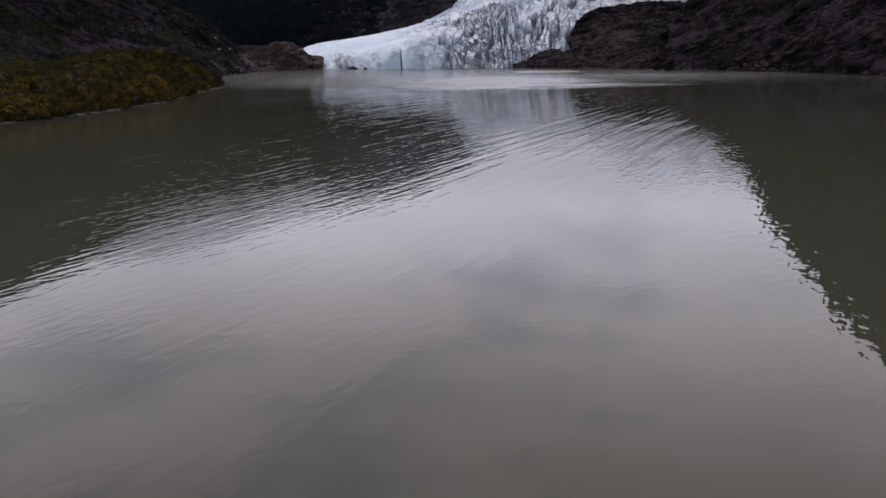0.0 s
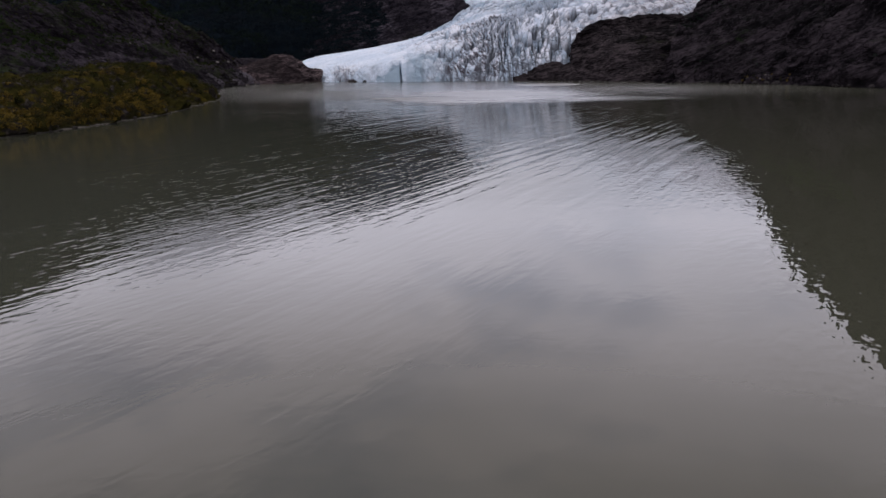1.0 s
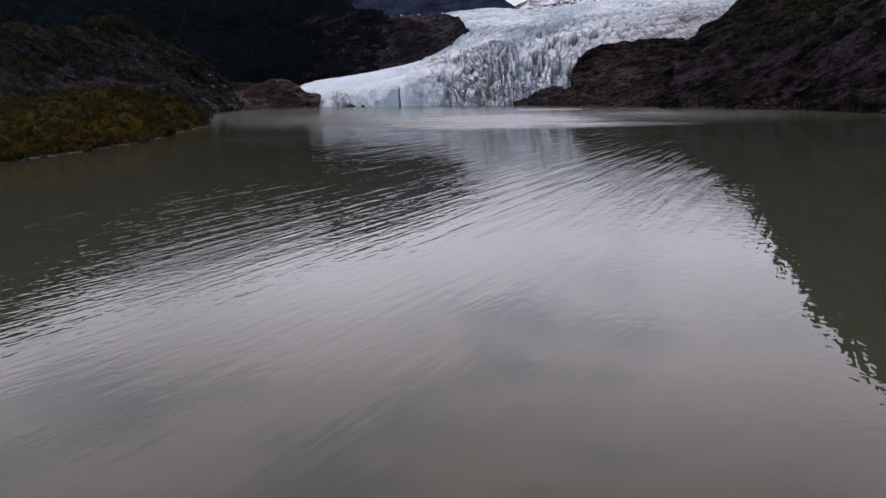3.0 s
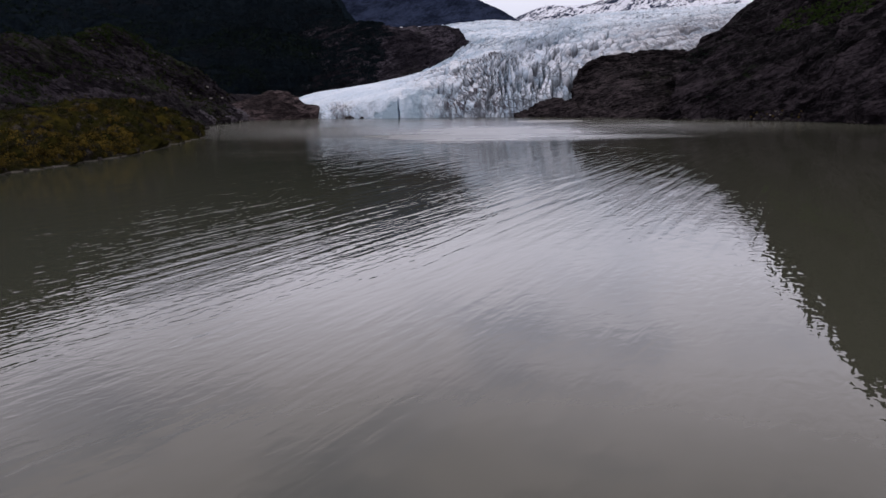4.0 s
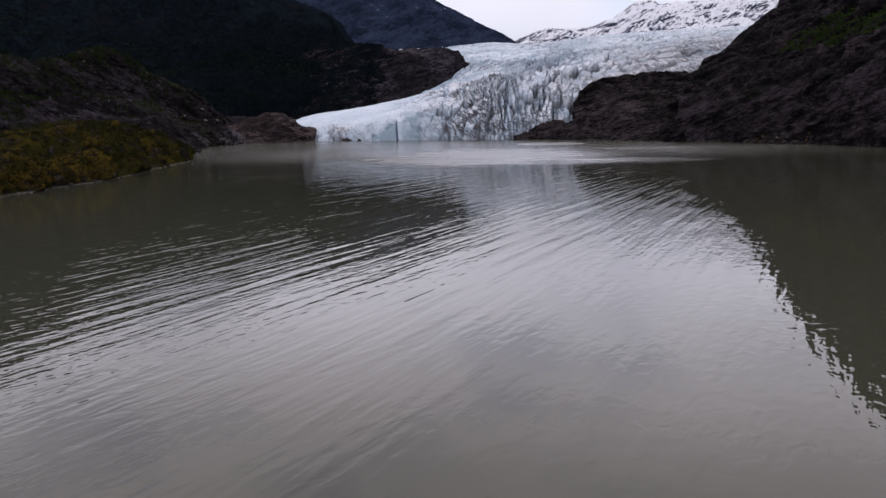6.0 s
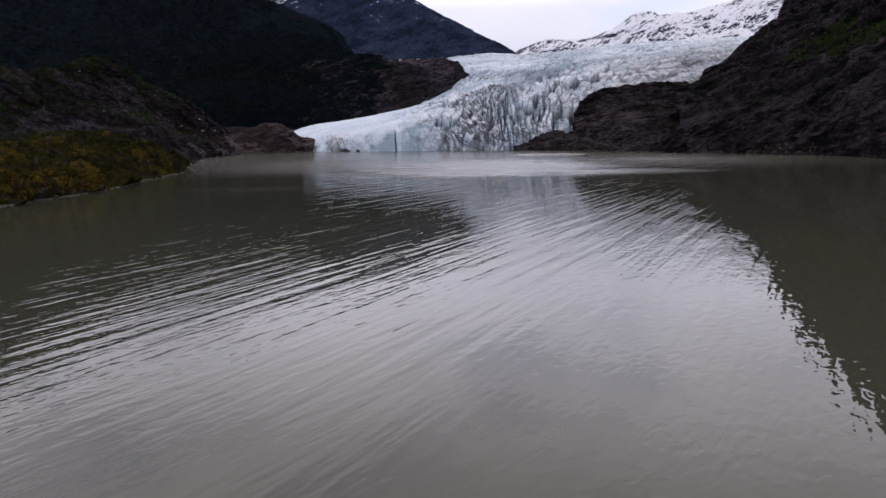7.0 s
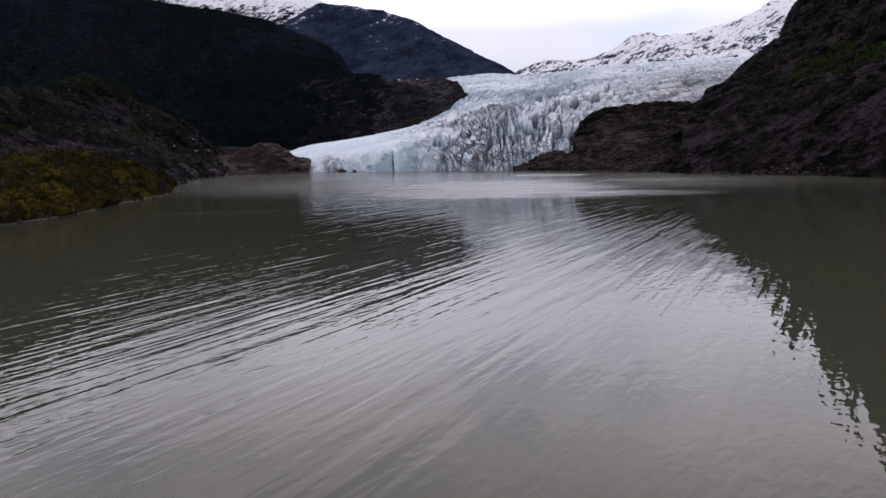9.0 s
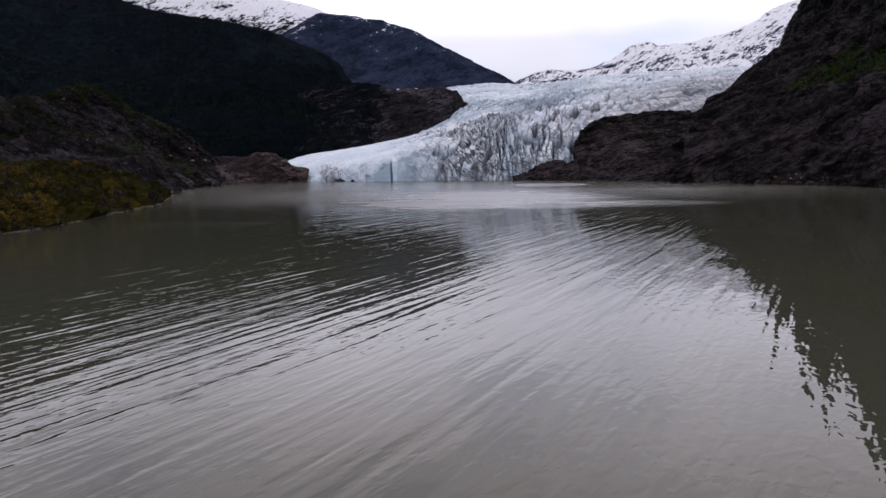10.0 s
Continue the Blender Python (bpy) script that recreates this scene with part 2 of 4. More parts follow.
def ice_material():
    """Old glacier ice: white crust, grey-blue breaks, rubble and painted shade in the crevasses, and dust on the flats.
    """
    m = Mat("glacier_ice", rough=0.6, spec=0.2)
    n1 = m.noise(0.02, 7, 0.62)
    n2 = m.noise(0.28, 8, 0.72)
    n3 = m.noise(0.09, 8, 0.70, m.mapped((1.0, 0.5, 1.0), (0, 0, 12)), 0.4)
    dirt, blue, crack_shade = m.attr("debris"), m.attr("fresh"), m.attr("crack_shade")
    steep = m.ramp(m.xyz(m.nor, "Z"), 0.80, 0.25)
    c = m.mix(m.ramp(m.math("ADD", m.math("MULTIPLY", n1, 0.5), m.math("MULTIPLY", m.attr("tone"), 0.5)), 0.34, 0.66), (0.46, 0.565, 0.67), (0.755, 0.80, 0.865))
    c = m.mix(m.ramp(n3, 0.52, 0.70, 0, 0.6), c, (0.36, 0.41, 0.45))
    c = m.mix(m.math("MULTIPLY", steep, 0.34), c, (0.35, 0.48, 0.60))
    c = m.mix(m.math("MULTIPLY", blue, 0.9), c, m.mix(n2, (0.20, 0.29, 0.37), (0.30, 0.40, 0.47)))
    streak = m.noise(0.20, 9, 0.74, m.mapped((1.0, 0.5, 0.45), (0, 22, -18)), 0.8)
    d = m.math("MULTIPLY", dirt, m.ramp(streak, 0.47, 0.56))
    c = m.mix(d, c, m.mix(n2, (0.022, 0.018, 0.024), (0.088, 0.074, 0.088)))
    # shade in the cracks between the ice blocks, put into the colour
    c = m.mix(crack_shade, c, m.mix(n2, (0.040, 0.045, 0.056), (0.120, 0.132, 0.155)))
    c = m.mix(m.ramp(n2, 0.60, 0.78, 0, 0.35), c, (0.15, 0.135, 0.135))
    # narrow crevasses drawn by colour alone, the shade inside them included
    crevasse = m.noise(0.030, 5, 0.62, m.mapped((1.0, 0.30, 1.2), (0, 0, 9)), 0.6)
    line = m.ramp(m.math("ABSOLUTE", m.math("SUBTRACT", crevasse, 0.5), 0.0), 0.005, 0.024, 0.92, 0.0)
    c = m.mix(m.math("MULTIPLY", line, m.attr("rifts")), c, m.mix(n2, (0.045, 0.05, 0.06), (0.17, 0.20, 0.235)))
    dust = m.math("MULTIPLY", m.attr("dust"), m.ramp(n3, 0.30, 0.62, 0.35, 1.0))
    c = m.mix(dust, c, m.mix(n2, (0.13, 0.118, 0.12), (0.30, 0.275, 0.27)))
    return m.done(c, m.bump(n3, 2.0, 0.5, m.bump(n2, 1.2, 0.8)))


M_ICE = ice_material()


def water_material():
    """Silty lake: a thin grey-green body under a real water surface with a long wave train and short ripples."""
    m = Mat("silty_water", rough=0.04, spec=0.5)
    m.b.inputs["IOR"].default_value = 1.333
    along = 27.5                                   # heading of the crests, clockwise from +y
    x, y = m.xyz(m.pos, "X"), m.xyz(m.pos, "Y")
    swell = m.noise(0.014, 3, 0.5, m.mapped((1, 0.4, 1), (0, 0, along)))
    gust = m.noise(0.035, 3, 0.55, m.mapped((1, 0.6, 1), (0, 0, along)))
    w0 = m.noise(0.36, 1.5, 0.4, m.mapped((1.0, 0.06, 1.0), (0, 0, along + 1)), 0.1)
    w1 = m.noise(0.62, 1.2, 0.45, m.mapped((1.0, 0.075, 1.0), (0, 0, along)), 0.2)
    w2 = m.noise(1.20, 1.0, 0.5, m.mapped((1.0, 0.15, 1.0), (0, 0, along + 4)), 0.3)
    chop = m.noise(1.00, 1.6, 0.55, m.mapped((1.0, 0.42, 1.0), (0, 0, along + 9)), 0.5)
    cross = m.noise(0.60, 2.5, 0.55, m.mapped((0.55, 1.0, 1.0), (0, 0, 8)), 0.5)
    amount = m.ramp(swell, 0.34, 0.62, 0.45, 1.0)
    train = m.ramp(m.math("SUBTRACT", y, m.math("MULTIPLY", x, 0.7)), 25, 200, 0.15, 0.95)
    train = m.math("ADD", train, m.ramp(x, 10, 44, 0.0, 0.62))
    far = m.ramp(y, 430, 700, 1.0, 0.25)
    h = m.math("ADD", m.math("MULTIPLY", w1, m.ramp(y, 80, 180, 0.065, 0.115)), m.math("MULTIPLY", w2, 0.034))
    h = m.math("ADD", h, m.math("MULTIPLY", m.math("MULTIPLY", w0, m.ramp(x, -70, 30, 0.06, 0.18)), m.ramp(y, 80, 220, 0.3, 1.0)))
    h = m.math("MULTIPLY", h, m.math("MULTIPLY", m.math("MULTIPLY", amount, train), m.ramp(m.math("ADD", x, m.math("MULTIPLY", y, 0.45)), -20, 70, 0.50, 1.0)))
    short = m.math("ADD", m.math("MULTIPLY", m.math("MULTIPLY", chop, m.ramp(y, 90, 300, 0.042, 0.012)), train), m.math("MULTIPLY", cross, 0.007))
    h = m.math("ADD", h, m.math("MULTIPLY", short, m.ramp(gust, 0.34, 0.62, 0.45, 1.1)))
    h = m.math("MULTIPLY", h, far)
    # wind-ruffled water towards the ice, with breezes drawn out across the lake
    drawn = m.noise(0.010, 5, 0.55, m.mapped((0.30, 1.0, 1.0), (0, 0, -6)))
    torn = m.noise(0.05, 5, 0.6, m.mapped((0.35, 1.0, 1.0)))
    ruffled = m.ramp(y, 330, 560, 0.015, 0.17)
    ruffled = m.math("ADD", ruffled, m.math("MULTIPLY", m.ramp(drawn, 0.54, 0.70), m.ramp(y, 300, 600, 0.0, 0.06)))
    for cx, cy, rx, ry, more in ((112, 715, 35, 44, 0.20), (109, 432, 42, 28, 0.10), (46, 495, 72, 118, 0.15), (12, 441, 50, 56, 0.16), (-57, 524, 68, 136, 0.045), (-70, 347, 34, 13, 0.10), (311, 727, 62, 16, 0.12)):
        ex = m.math("DIVIDE", m.math("SUBTRACT", x, float(cx)), float(rx))
        ey = m.math("DIVIDE", m.math("SUBTRACT", y, float(cy)), float(ry))
        r2 = m.math("ADD", m.math("ADD", m.math("MULTIPLY", ex, ex), m.math("MULTIPLY", ey, ey)), m.math("MULTIPLY", m.math("SUBTRACT", torn, 0.5), 2.2))
        ruffled = m.math("ADD", ruffled, m.ramp(r2, 1.3, 0.0, 0.0, more))
    body = m.mix(m.noise(0.006, 4, 0.5), (0.037, 0.040, 0.027), (0.046, 0.047, 0.033))
    # body colour paled before the ice, standing in for its bright reflection
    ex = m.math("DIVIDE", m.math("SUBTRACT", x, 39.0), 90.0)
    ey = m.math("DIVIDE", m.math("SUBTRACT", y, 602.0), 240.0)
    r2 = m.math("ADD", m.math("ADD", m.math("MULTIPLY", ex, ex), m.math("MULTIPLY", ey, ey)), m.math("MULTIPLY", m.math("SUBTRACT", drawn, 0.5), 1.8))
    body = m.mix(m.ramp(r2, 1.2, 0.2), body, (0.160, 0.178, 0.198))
    return m.done(body, m.bump(h, 1.0, 1.0), ruffled)


M_WATER = water_material()


def ground_material():
    m = Mat("gravel_ground", rough=0.95, spec=0.15)
    a, b = m.noise(0.02, 6, 0.6), m.noise(0.6, 6, 0.7)
    return m.done(m.mix(a, m.mix(b, (0.05, 0.046, 0.042), (0.11, 0.10, 0.09)), (0.03, 0.034, 0.016)), m.bump(b, 0.3, 0.7))


M_GROUND = ground_material()


def bank_material():
    m = Mat("mossy_bank", rough=1.0, spec=0.0)
    a, b, c0 = m.noise(0.035, 6, 0.62), m.noise(0.35, 6, 0.7), m.noise(0.11, 6, 0.65)
    c = m.mix(m.ramp(b, 0.35, 0.7), (0.008, 0.0085, 0.003), (0.026, 0.023, 0.006))
    c = m.mix(m.ramp(a, 0.52, 0.66), c, m.mix(b, (0.020, 0.017, 0.004), (0.050, 0.040, 0.008)))
    c = m.mix(m.ramp(c0, 0.50, 0.58, 0, 0.9), c, m.mix(m.ramp(b, 0.48, 0.66), (0.009, 0.008, 0.0075), (0.050, 0.044, 0.042)))
    c = m.mix(m.ramp(m.math("ADD", m.xyz(m.pos, "Z"), m.math("MULTIPLY", b, 0.8)), 0.45, 0.85, 1.0, 0.0), c, (0.105, 0.098, 0.090))
    return m.done(c, m.bump(b, 0.6, 0.8))


M_BANK = bank_material()


def leaf_material(name, dark, light, rough=0.8):
    m = Mat(name, rough=rough, spec=0.02)
    n, k = m.noise(0.06, 4, 0.6), m.noise(0.35, 3, 0.6)
    tint = m.math("ADD", m.math("MULTIPLY", m.island, 0.35), m.math("MULTIPLY", m.ramp(k, 0.34, 0.66), 0.65))
    c = m.mix(tint, dark, light)
    c = m.mix(m.ramp(n, 0.42, 0.64, 0, 0.65), c, tuple(v * 1.35 for v in light))
    return m.done(c)


M_LEAF_YELLOW = leaf_material("yellow_leaves", (0.015, 0.0115, 0.004), (0.094, 0.066, 0.012))
M_LEAF_GREEN = leaf_material("green_leaves", (0.006, 0.008, 0.003), (0.020, 0.022, 0.006))
# leaves of the distant woods, tinted blue to carry the haze
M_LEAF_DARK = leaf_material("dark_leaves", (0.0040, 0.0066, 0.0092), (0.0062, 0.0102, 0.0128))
M_LEAF_MOSS = leaf_material("moss_green_leaves", (0.005, 0.009, 0.003), (0.014, 0.023, 0.006))
M_LEAF_ALDER = leaf_material("alder_leaves", (0.0040, 0.0080, 0.0058), (0.0082, 0.0140, 0.0092))
M_LEAF_BRIGHT = leaf_material("bright_green_leaves", (0.010, 0.018, 0.004), (0.026, 0.044, 0.010))
M_LEAF_OLIVE = leaf_material("olive_leaves", (0.009, 0.0088, 0.0042), (0.030, 0.026, 0.010))
M_BARK = Mat("bark", rough=0.9).done((0.05, 0.04, 0.03))


def boulder_material(name, dark, light):
    m = Mat(name, rough=0.85, spec=0.08)
    a, b = m.noise(0.5, 6, 0.65), m.noise(4.0, 6, 0.7)
    return m.done(m.mix(m.ramp(a, 0.35, 0.65), dark, light), m.bump(b, 0.15, 0.8))


M_BOULDER = boulder_material("dark_boulder", (0.014, 0.012, 0.012), (0.045, 0.040, 0.040))
M_RUBBLE = leaf_material("rubble", (0.007, 0.006, 0.007), (0.034, 0.030, 0.033), 0.95)
M_RUBBLE_PALE = leaf_material("pale_rubble", (0.024, 0.022, 0.027), (0.090, 0.082, 0.094), 0.95)
M_BOULDER_PALE = boulder_material("pale_boulder", (0.10, 0.095, 0.09), (0.22, 0.20, 0.19))
M_SNOW_PATCH = Mat("old_snow", rough=0.9, spec=0.05).done((0.62, 0.64, 0.68))

# ---------------------------------------------------------------- the lake and its ground
def build_water():
    x = np.concatenate([np.linspace(-2600, -420, 12), np.linspace(-400, 420, 42), np.linspace(440, 2600, 12)])
    y = np.concatenate([np.linspace(-2600, -50, 14), np.linspace(-40, 1120, 60)])
    gx, gy = np.meshgrid(x, y)
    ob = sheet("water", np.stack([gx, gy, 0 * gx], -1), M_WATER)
    tagged(ob, "calm silty grey-green glacial lake with fine ripples", "water", kind="structure")


def build_ground():
    a = np.linspace(-1, 1, 121)
    gx, gy = np.meshgrid(6500 * np.sign(a) * np.abs(a) ** 1.6, 6500 * np.sign(a) * np.abs(a) ** 1.6)
    far = np.maximum(np.abs(gx) - 2450, np.maximum(gy - 1180, -2450 - gy))
    z = -9 + 12 * np.clip(far / 150, 0, 1) + 3 * fbm(np.stack([gx, gy, 0 * gx], -1).reshape(-1, 3) / 300, 3).reshape(gx.shape)
    ob = sheet("ground", np.stack([gx, gy, z], -1), M_GROUND)
    tagged(ob, "grey gravel valley floor under and round the lake", "ground", kind="structure")


build_water()
build_ground()


def rough_up(g, amp, size, seed, ridge=0.5, octaves=6, fade_base=0.03, stretch=(1, 1, 1), crest=None, vs=None, calm=0.55, beds=0.0, dip=0.0, terrace=(1, 0)):
    """Pushes a lofted sheet in and out along its normals with weathered relief."""
    n = normals(g)
    n = np.where((n[..., 2:3].mean() < 0), -n, n)
    p = (g * np.asarray(stretch)).reshape(-1, 3) / size
    a = fbm(p, octaves, 0.52, seed).reshape(g.shape[:2])
    b = fbm(p * 1.3 + 50, octaves, 0.55, seed + 20, ridged=True).reshape(g.shape[:2])
    d = (1 - ridge) * a * 1.6 + ridge * b
    v = (np.linspace(0, 1, g.shape[0]) if vs is None else vs)[:, None]
    q = (g * np.asarray(stretch)).reshape(-1, 3) / (size * 0.22)
    d = d + 0.22 * fbm(q, 4, 0.6, seed + 60, ridged=True).reshape(g.shape[:2])
    if beds:
        c, s = math.cos(dip), math.sin(dip)
        x, y, z = g.reshape(-1, 3).T
        q = np.stack([(x * c + z * s) * 0.35, y * 0.5, (z * c - x * s) * 1.6], -1) / (size * 0.34)
        d = d + beds * fbm(q, 4, 0.55, seed + 80, ridged=True).reshape(g.shape[:2])
    d = d * amp
    if terrace[1]:                                  # beds that stand out at the foot and are undercut by the next
        x, y, z = g.reshape(-1, 3).T
        warp = fbm(g.reshape(-1, 3) / (terrace[0] * 4), 4, 0.5, seed + 90)
        k = (z * math.cos(dip) - x * math.sin(dip) + 0.15 * y) / terrace[0] + 1.3 * warp
        saw = 1 - (k - np.floor(k))
        saw = saw * np.clip(0.55 + 1.3 * fbm(g.reshape(-1, 3) / (terrace[0] * 2.2), 3, 0.5, seed + 95), 0, 1.3)
        d = d + terrace[1] * (saw - 0.4).reshape(g.shape[:2])
    d = d * np.clip(v / max(fade_base, 1e-6), 0.15, 1)
    if crest is not None:
        d = d * (1 - calm * np.exp(-((v - crest) / 0.07) ** 2))
    return g + n * d[..., None], d


def landform(name, rails, nu, nv, material, label, category, amp, size, seed, **kw):
    top = (len(rails) - 3) / (len(rails) - 1)      # the crest is the last rail but two
    vs = np.interp(np.linspace(0, 1, nv), [0, 0.9, 1], [0, top + 0.02, 1])
    g = loft(rails, nu, nv, vs=vs)
    g, _ = rough_up(g, amp, size, seed, crest=top, vs=vs, **kw)
    ob = sheet(name, g, material)
    tagged(ob, label, category, kind="structure")
    return g, ob


# ---------------------------------------------------------------- far mountains
def shifted(rail, dx=0, dy=0, z=None, dz=0, sink=1.0):
    return [(x + dx, y + dy, (h * sink + dz) if z is None else z) for x, y, h in rail]


FAR_CREST = [(-600, 2650, 374), (-505, 2680, 443), (-435, 2730, 496), (-372, 2790, 543), (-278, 2833, 547), (-170, 2876, 532), (-58, 2920, 506), (58, 2964, 454), (180, 3006, 395), (279, 3050, 356), (334, 3094, 328), (417, 3124, 269)]
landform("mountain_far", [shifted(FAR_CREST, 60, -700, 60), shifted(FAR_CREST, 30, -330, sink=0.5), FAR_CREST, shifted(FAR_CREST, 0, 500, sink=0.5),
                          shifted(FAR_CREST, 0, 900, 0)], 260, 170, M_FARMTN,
         "dark wooded mountain coloured haze-blue, with small snow patches", "mountain", 26, 140, 3, ridge=0.65)
SNOW_L = [(-1887, 3097, 856), (-1207, 3158, 820), (-926, 3183, 780), (-707, 3208, 715), (-622, 3233, 697), (-553, 3258, 685), (-484, 3283, 670), (-416, 3314, 645), (-340, 3340, 582)]
landform("mountain_snow_ridge", [shifted(SNOW_L, 0, -520, 150), shifted(SNOW_L, 0, -280, sink=0.66), SNOW_L, shifted(SNOW_L, 0, 400, sink=0.6),
                                 shifted(SNOW_L, 0, 800, 0)], 240, 130, M_SNOW_LEFT,
         "snow-streaked rocky ridge above dark woods", "mountain", 14, 130, 5)
SNOW_R = [(298, 3894, 328), (441, 3894, 410), (565, 3894, 462), (686, 3894, 469), (796, 3894, 472), (927, 3893, 516), (1040, 3893, 598), (1186, 3893, 588), (1296, 3893, 594), (1516, 3892, 642), (1652, 3892, 693), (1749, 3892, 759), (1871, 3842, 801), (2292, 3591, 914)]
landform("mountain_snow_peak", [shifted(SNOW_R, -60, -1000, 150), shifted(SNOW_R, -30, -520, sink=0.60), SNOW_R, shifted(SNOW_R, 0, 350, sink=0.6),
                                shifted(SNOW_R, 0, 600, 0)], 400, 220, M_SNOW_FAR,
         "snow-covered mountain with bare rock bands coloured haze-blue", "mountain", 34, 190, 7, ridge=0.75)

# ---------------------------------------------------------------- the wooded mountain beside the ice
WOOD_BASE = [(-1504, 497, -4.4), (-1004, 797, 5.3), (-763, 946, 12.6), (-563, 1076, 14.5), (-433, 1146, 15.7), (-333, 1206, 16.6), (-263, 1256, 22.3), (-193, 1326, 33), (-123, 1416, 59)]
WOOD_MID = [(-1455, 1097, 247), (-1005, 1346, 221), (-764, 1446, 194), (-594, 1476, 175), (-474, 1496, 156), (-384, 1496, 137), (-314, 1496, 122), (-243, 1506, 108), (-168, 1535, 109)]
WOOD_CREST = [(-1609, 1846, 787), (-1157, 1996, 616), (-811, 2096, 457), (-713, 2046, 418), (-616, 1996, 392), (-511, 1945, 362), (-366, 1895, 327), (-233, 1795, 264), (-170, 1695, 179)]
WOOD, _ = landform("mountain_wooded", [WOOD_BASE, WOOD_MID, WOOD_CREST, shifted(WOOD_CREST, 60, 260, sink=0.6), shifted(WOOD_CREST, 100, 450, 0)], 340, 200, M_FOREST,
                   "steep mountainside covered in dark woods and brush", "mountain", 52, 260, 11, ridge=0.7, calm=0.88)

KNOB_BASE = [(-233, 1326, 27.7), (-218, 1261, 15.7), (-173, 1258, 22), (-95, 1302, 35), (-20.1, 1345, 48), (43, 1395, 66), (67, 1435, 90), (96, 1485, 113)]
KNOB_MID = [(-263, 1426, 73), (-228, 1396, 78), (-168, 1396, 92), (-108, 1395, 107), (-44, 1415, 111), (28.4, 1435, 118), (64, 1460, 124), (96, 1510, 119)]
KNOB_CREST = [(-294, 1616, 143), (-234, 1595, 171), (-172, 1555, 174), (-110, 1495, 162), (-53, 1495, 152), (23.2, 1495, 156), (58, 1505, 145), (92, 1525, 118)]
KNOB, _ = landform("rock_knob", [KNOB_BASE, KNOB_MID, KNOB_CREST, shifted(KNOB_CREST, 10, 120, sink=0.7), shifted(KNOB_CREST, 10, 260, 20)], 300, 170, M_KNOB,
         "bare brown rock knob scraped smooth beside the glacier", "rock", 13, 60, 13, ridge=0.6, beds=0.35, dip=0.3, terrace=(24, 4.0))

# ---------------------------------------------------------------- moraine slope and banks on the left shore
MOR_BASE = [(-330, 242, -4), (-270, 355, -4), (-205, 477, -4), (-162, 584, -3), (-188, 678, -3), (-203, 766, -3), (-196, 842, -3), (-171, 899, -3)]
MOR_LOW = [(-354, 320, 14), (-298, 412, 14.5), (-239, 528, 13.3), (-202, 628, 10.2), (-210, 704, 9.4), (-217, 783, 7.7), (-209, 869, 6.9), (-184, 926, 5.3)]
MOR_MID = [(-408, 476, 47), (-351, 541, 45), (-315, 629, 42), (-276, 706, 39), (-262, 765, 36), (-249, 826, 24), (-232, 895, 17.3), (-202, 952, 12.3)]
MOR_CREST = [(-502, 633, 89), (-392, 655, 74), (-317, 730, 76), (-305, 784, 90), (-290, 856, 70), (-264, 896, 54), (-237, 948, 31), (-211, 979, 21.1)]
MORAINE, _ = landform("moraine_slope", [MOR_BASE, MOR_LOW, MOR_MID, MOR_CREST, shifted(MOR_CREST, -40, 90, sink=0.6), shifted(MOR_CREST, -60, 200, 0)], 380, 250, M_MORAINE,
                      "dark rubble moraine slope with sparse brush", "slope", 9, 60, 17, ridge=0.6, calm=0.1, beds=0.8, dip=-0.6, stretch=(1.0, 0.6, 1.6), terrace=(14, 3.6))
RED_BASE = [(-228, 854, -3), (-205, 863, -3), (-183, 876, -3), (-163, 897, -3), (-146, 923, -3), (-132, 943, -3)]
RED_CREST = [(-228, 928, 14), (-203, 933, 23.7), (-186, 939, 31), (-172, 948, 30), (-153, 956, 18), (-136, 965, 2.7)]
landform("red_rock_hump", [RED_BASE, shifted(RED_BASE, -2, 28, 14), RED_CREST, shifted(RED_CREST, 0, 50, sink=0.7), shifted(RED_CREST, 0, 110, -2)], 170, 100, M_RED,
         "reddish-brown bare rock hump at the edge of the ice", "rock", 5.0, 30, 19, ridge=0.7, calm=0.1, beds=0.6, dip=-0.3, terrace=(8, 2.0))
BANK_SHORE = [(-262, 102, -3), (-174, 183, -3), (-134, 244, -3), (-124, 295, -3), (-120, 348, -3), (-126, 419, -3), (-134, 481, -3), (-150, 550, -3), (-172, 608, -3)]
BANK_EDGE = [(-266, 110, 3.2), (-180, 192, 3.3), (-142, 252, 3.4), (-130, 302, 3.4), (-128, 354, 3.4), (-136, 424, 3.4), (-140, 483, 3.4), (-154, 545, 1.7), (-178, 608, 0.8)]
BANK_TOP = [(-320, 173, 15.6), (-244, 246, 17), (-198, 310, 13.2), (-173, 364, 14.3), (-165, 418, 17.5), (-168, 462, 20.6), (-170, 503, 17.2), (-169, 541, 6.8), (-189, 608, 2.5)]
BANK, _ = landform("mossy_bank", [BANK_SHORE, BANK_EDGE, BANK_TOP, shifted(BANK_TOP, -55, 30, sink=0.75), shifted(BANK_TOP, -110, 70, 2)], 400, 130, M_BANK,
                   "low bank covered in yellow-green moss and shrubs", "bank", 5.2, 24, 23, ridge=0.65, beds=0.8, dip=-0.6, terrace=(5, 2.6))

# ---------------------------------------------------------------- rock on the right shore
BENCH_BASE = [(95, 860, -4), (118, 859, -4), (136, 842, -4), (157, 818, -4), (182, 789, -4), (210, 761, -4), (243, 748, -4), (312, 750, -4)]
BENCH_LOW = [(105, 885, -2.6), (124, 880, 4.5), (145, 871, 7.3), (168, 864, 7.7), (172, 852, 11.8), (201, 830, 18.8), (237, 818, 22.2), (306, 823, 24.6)]
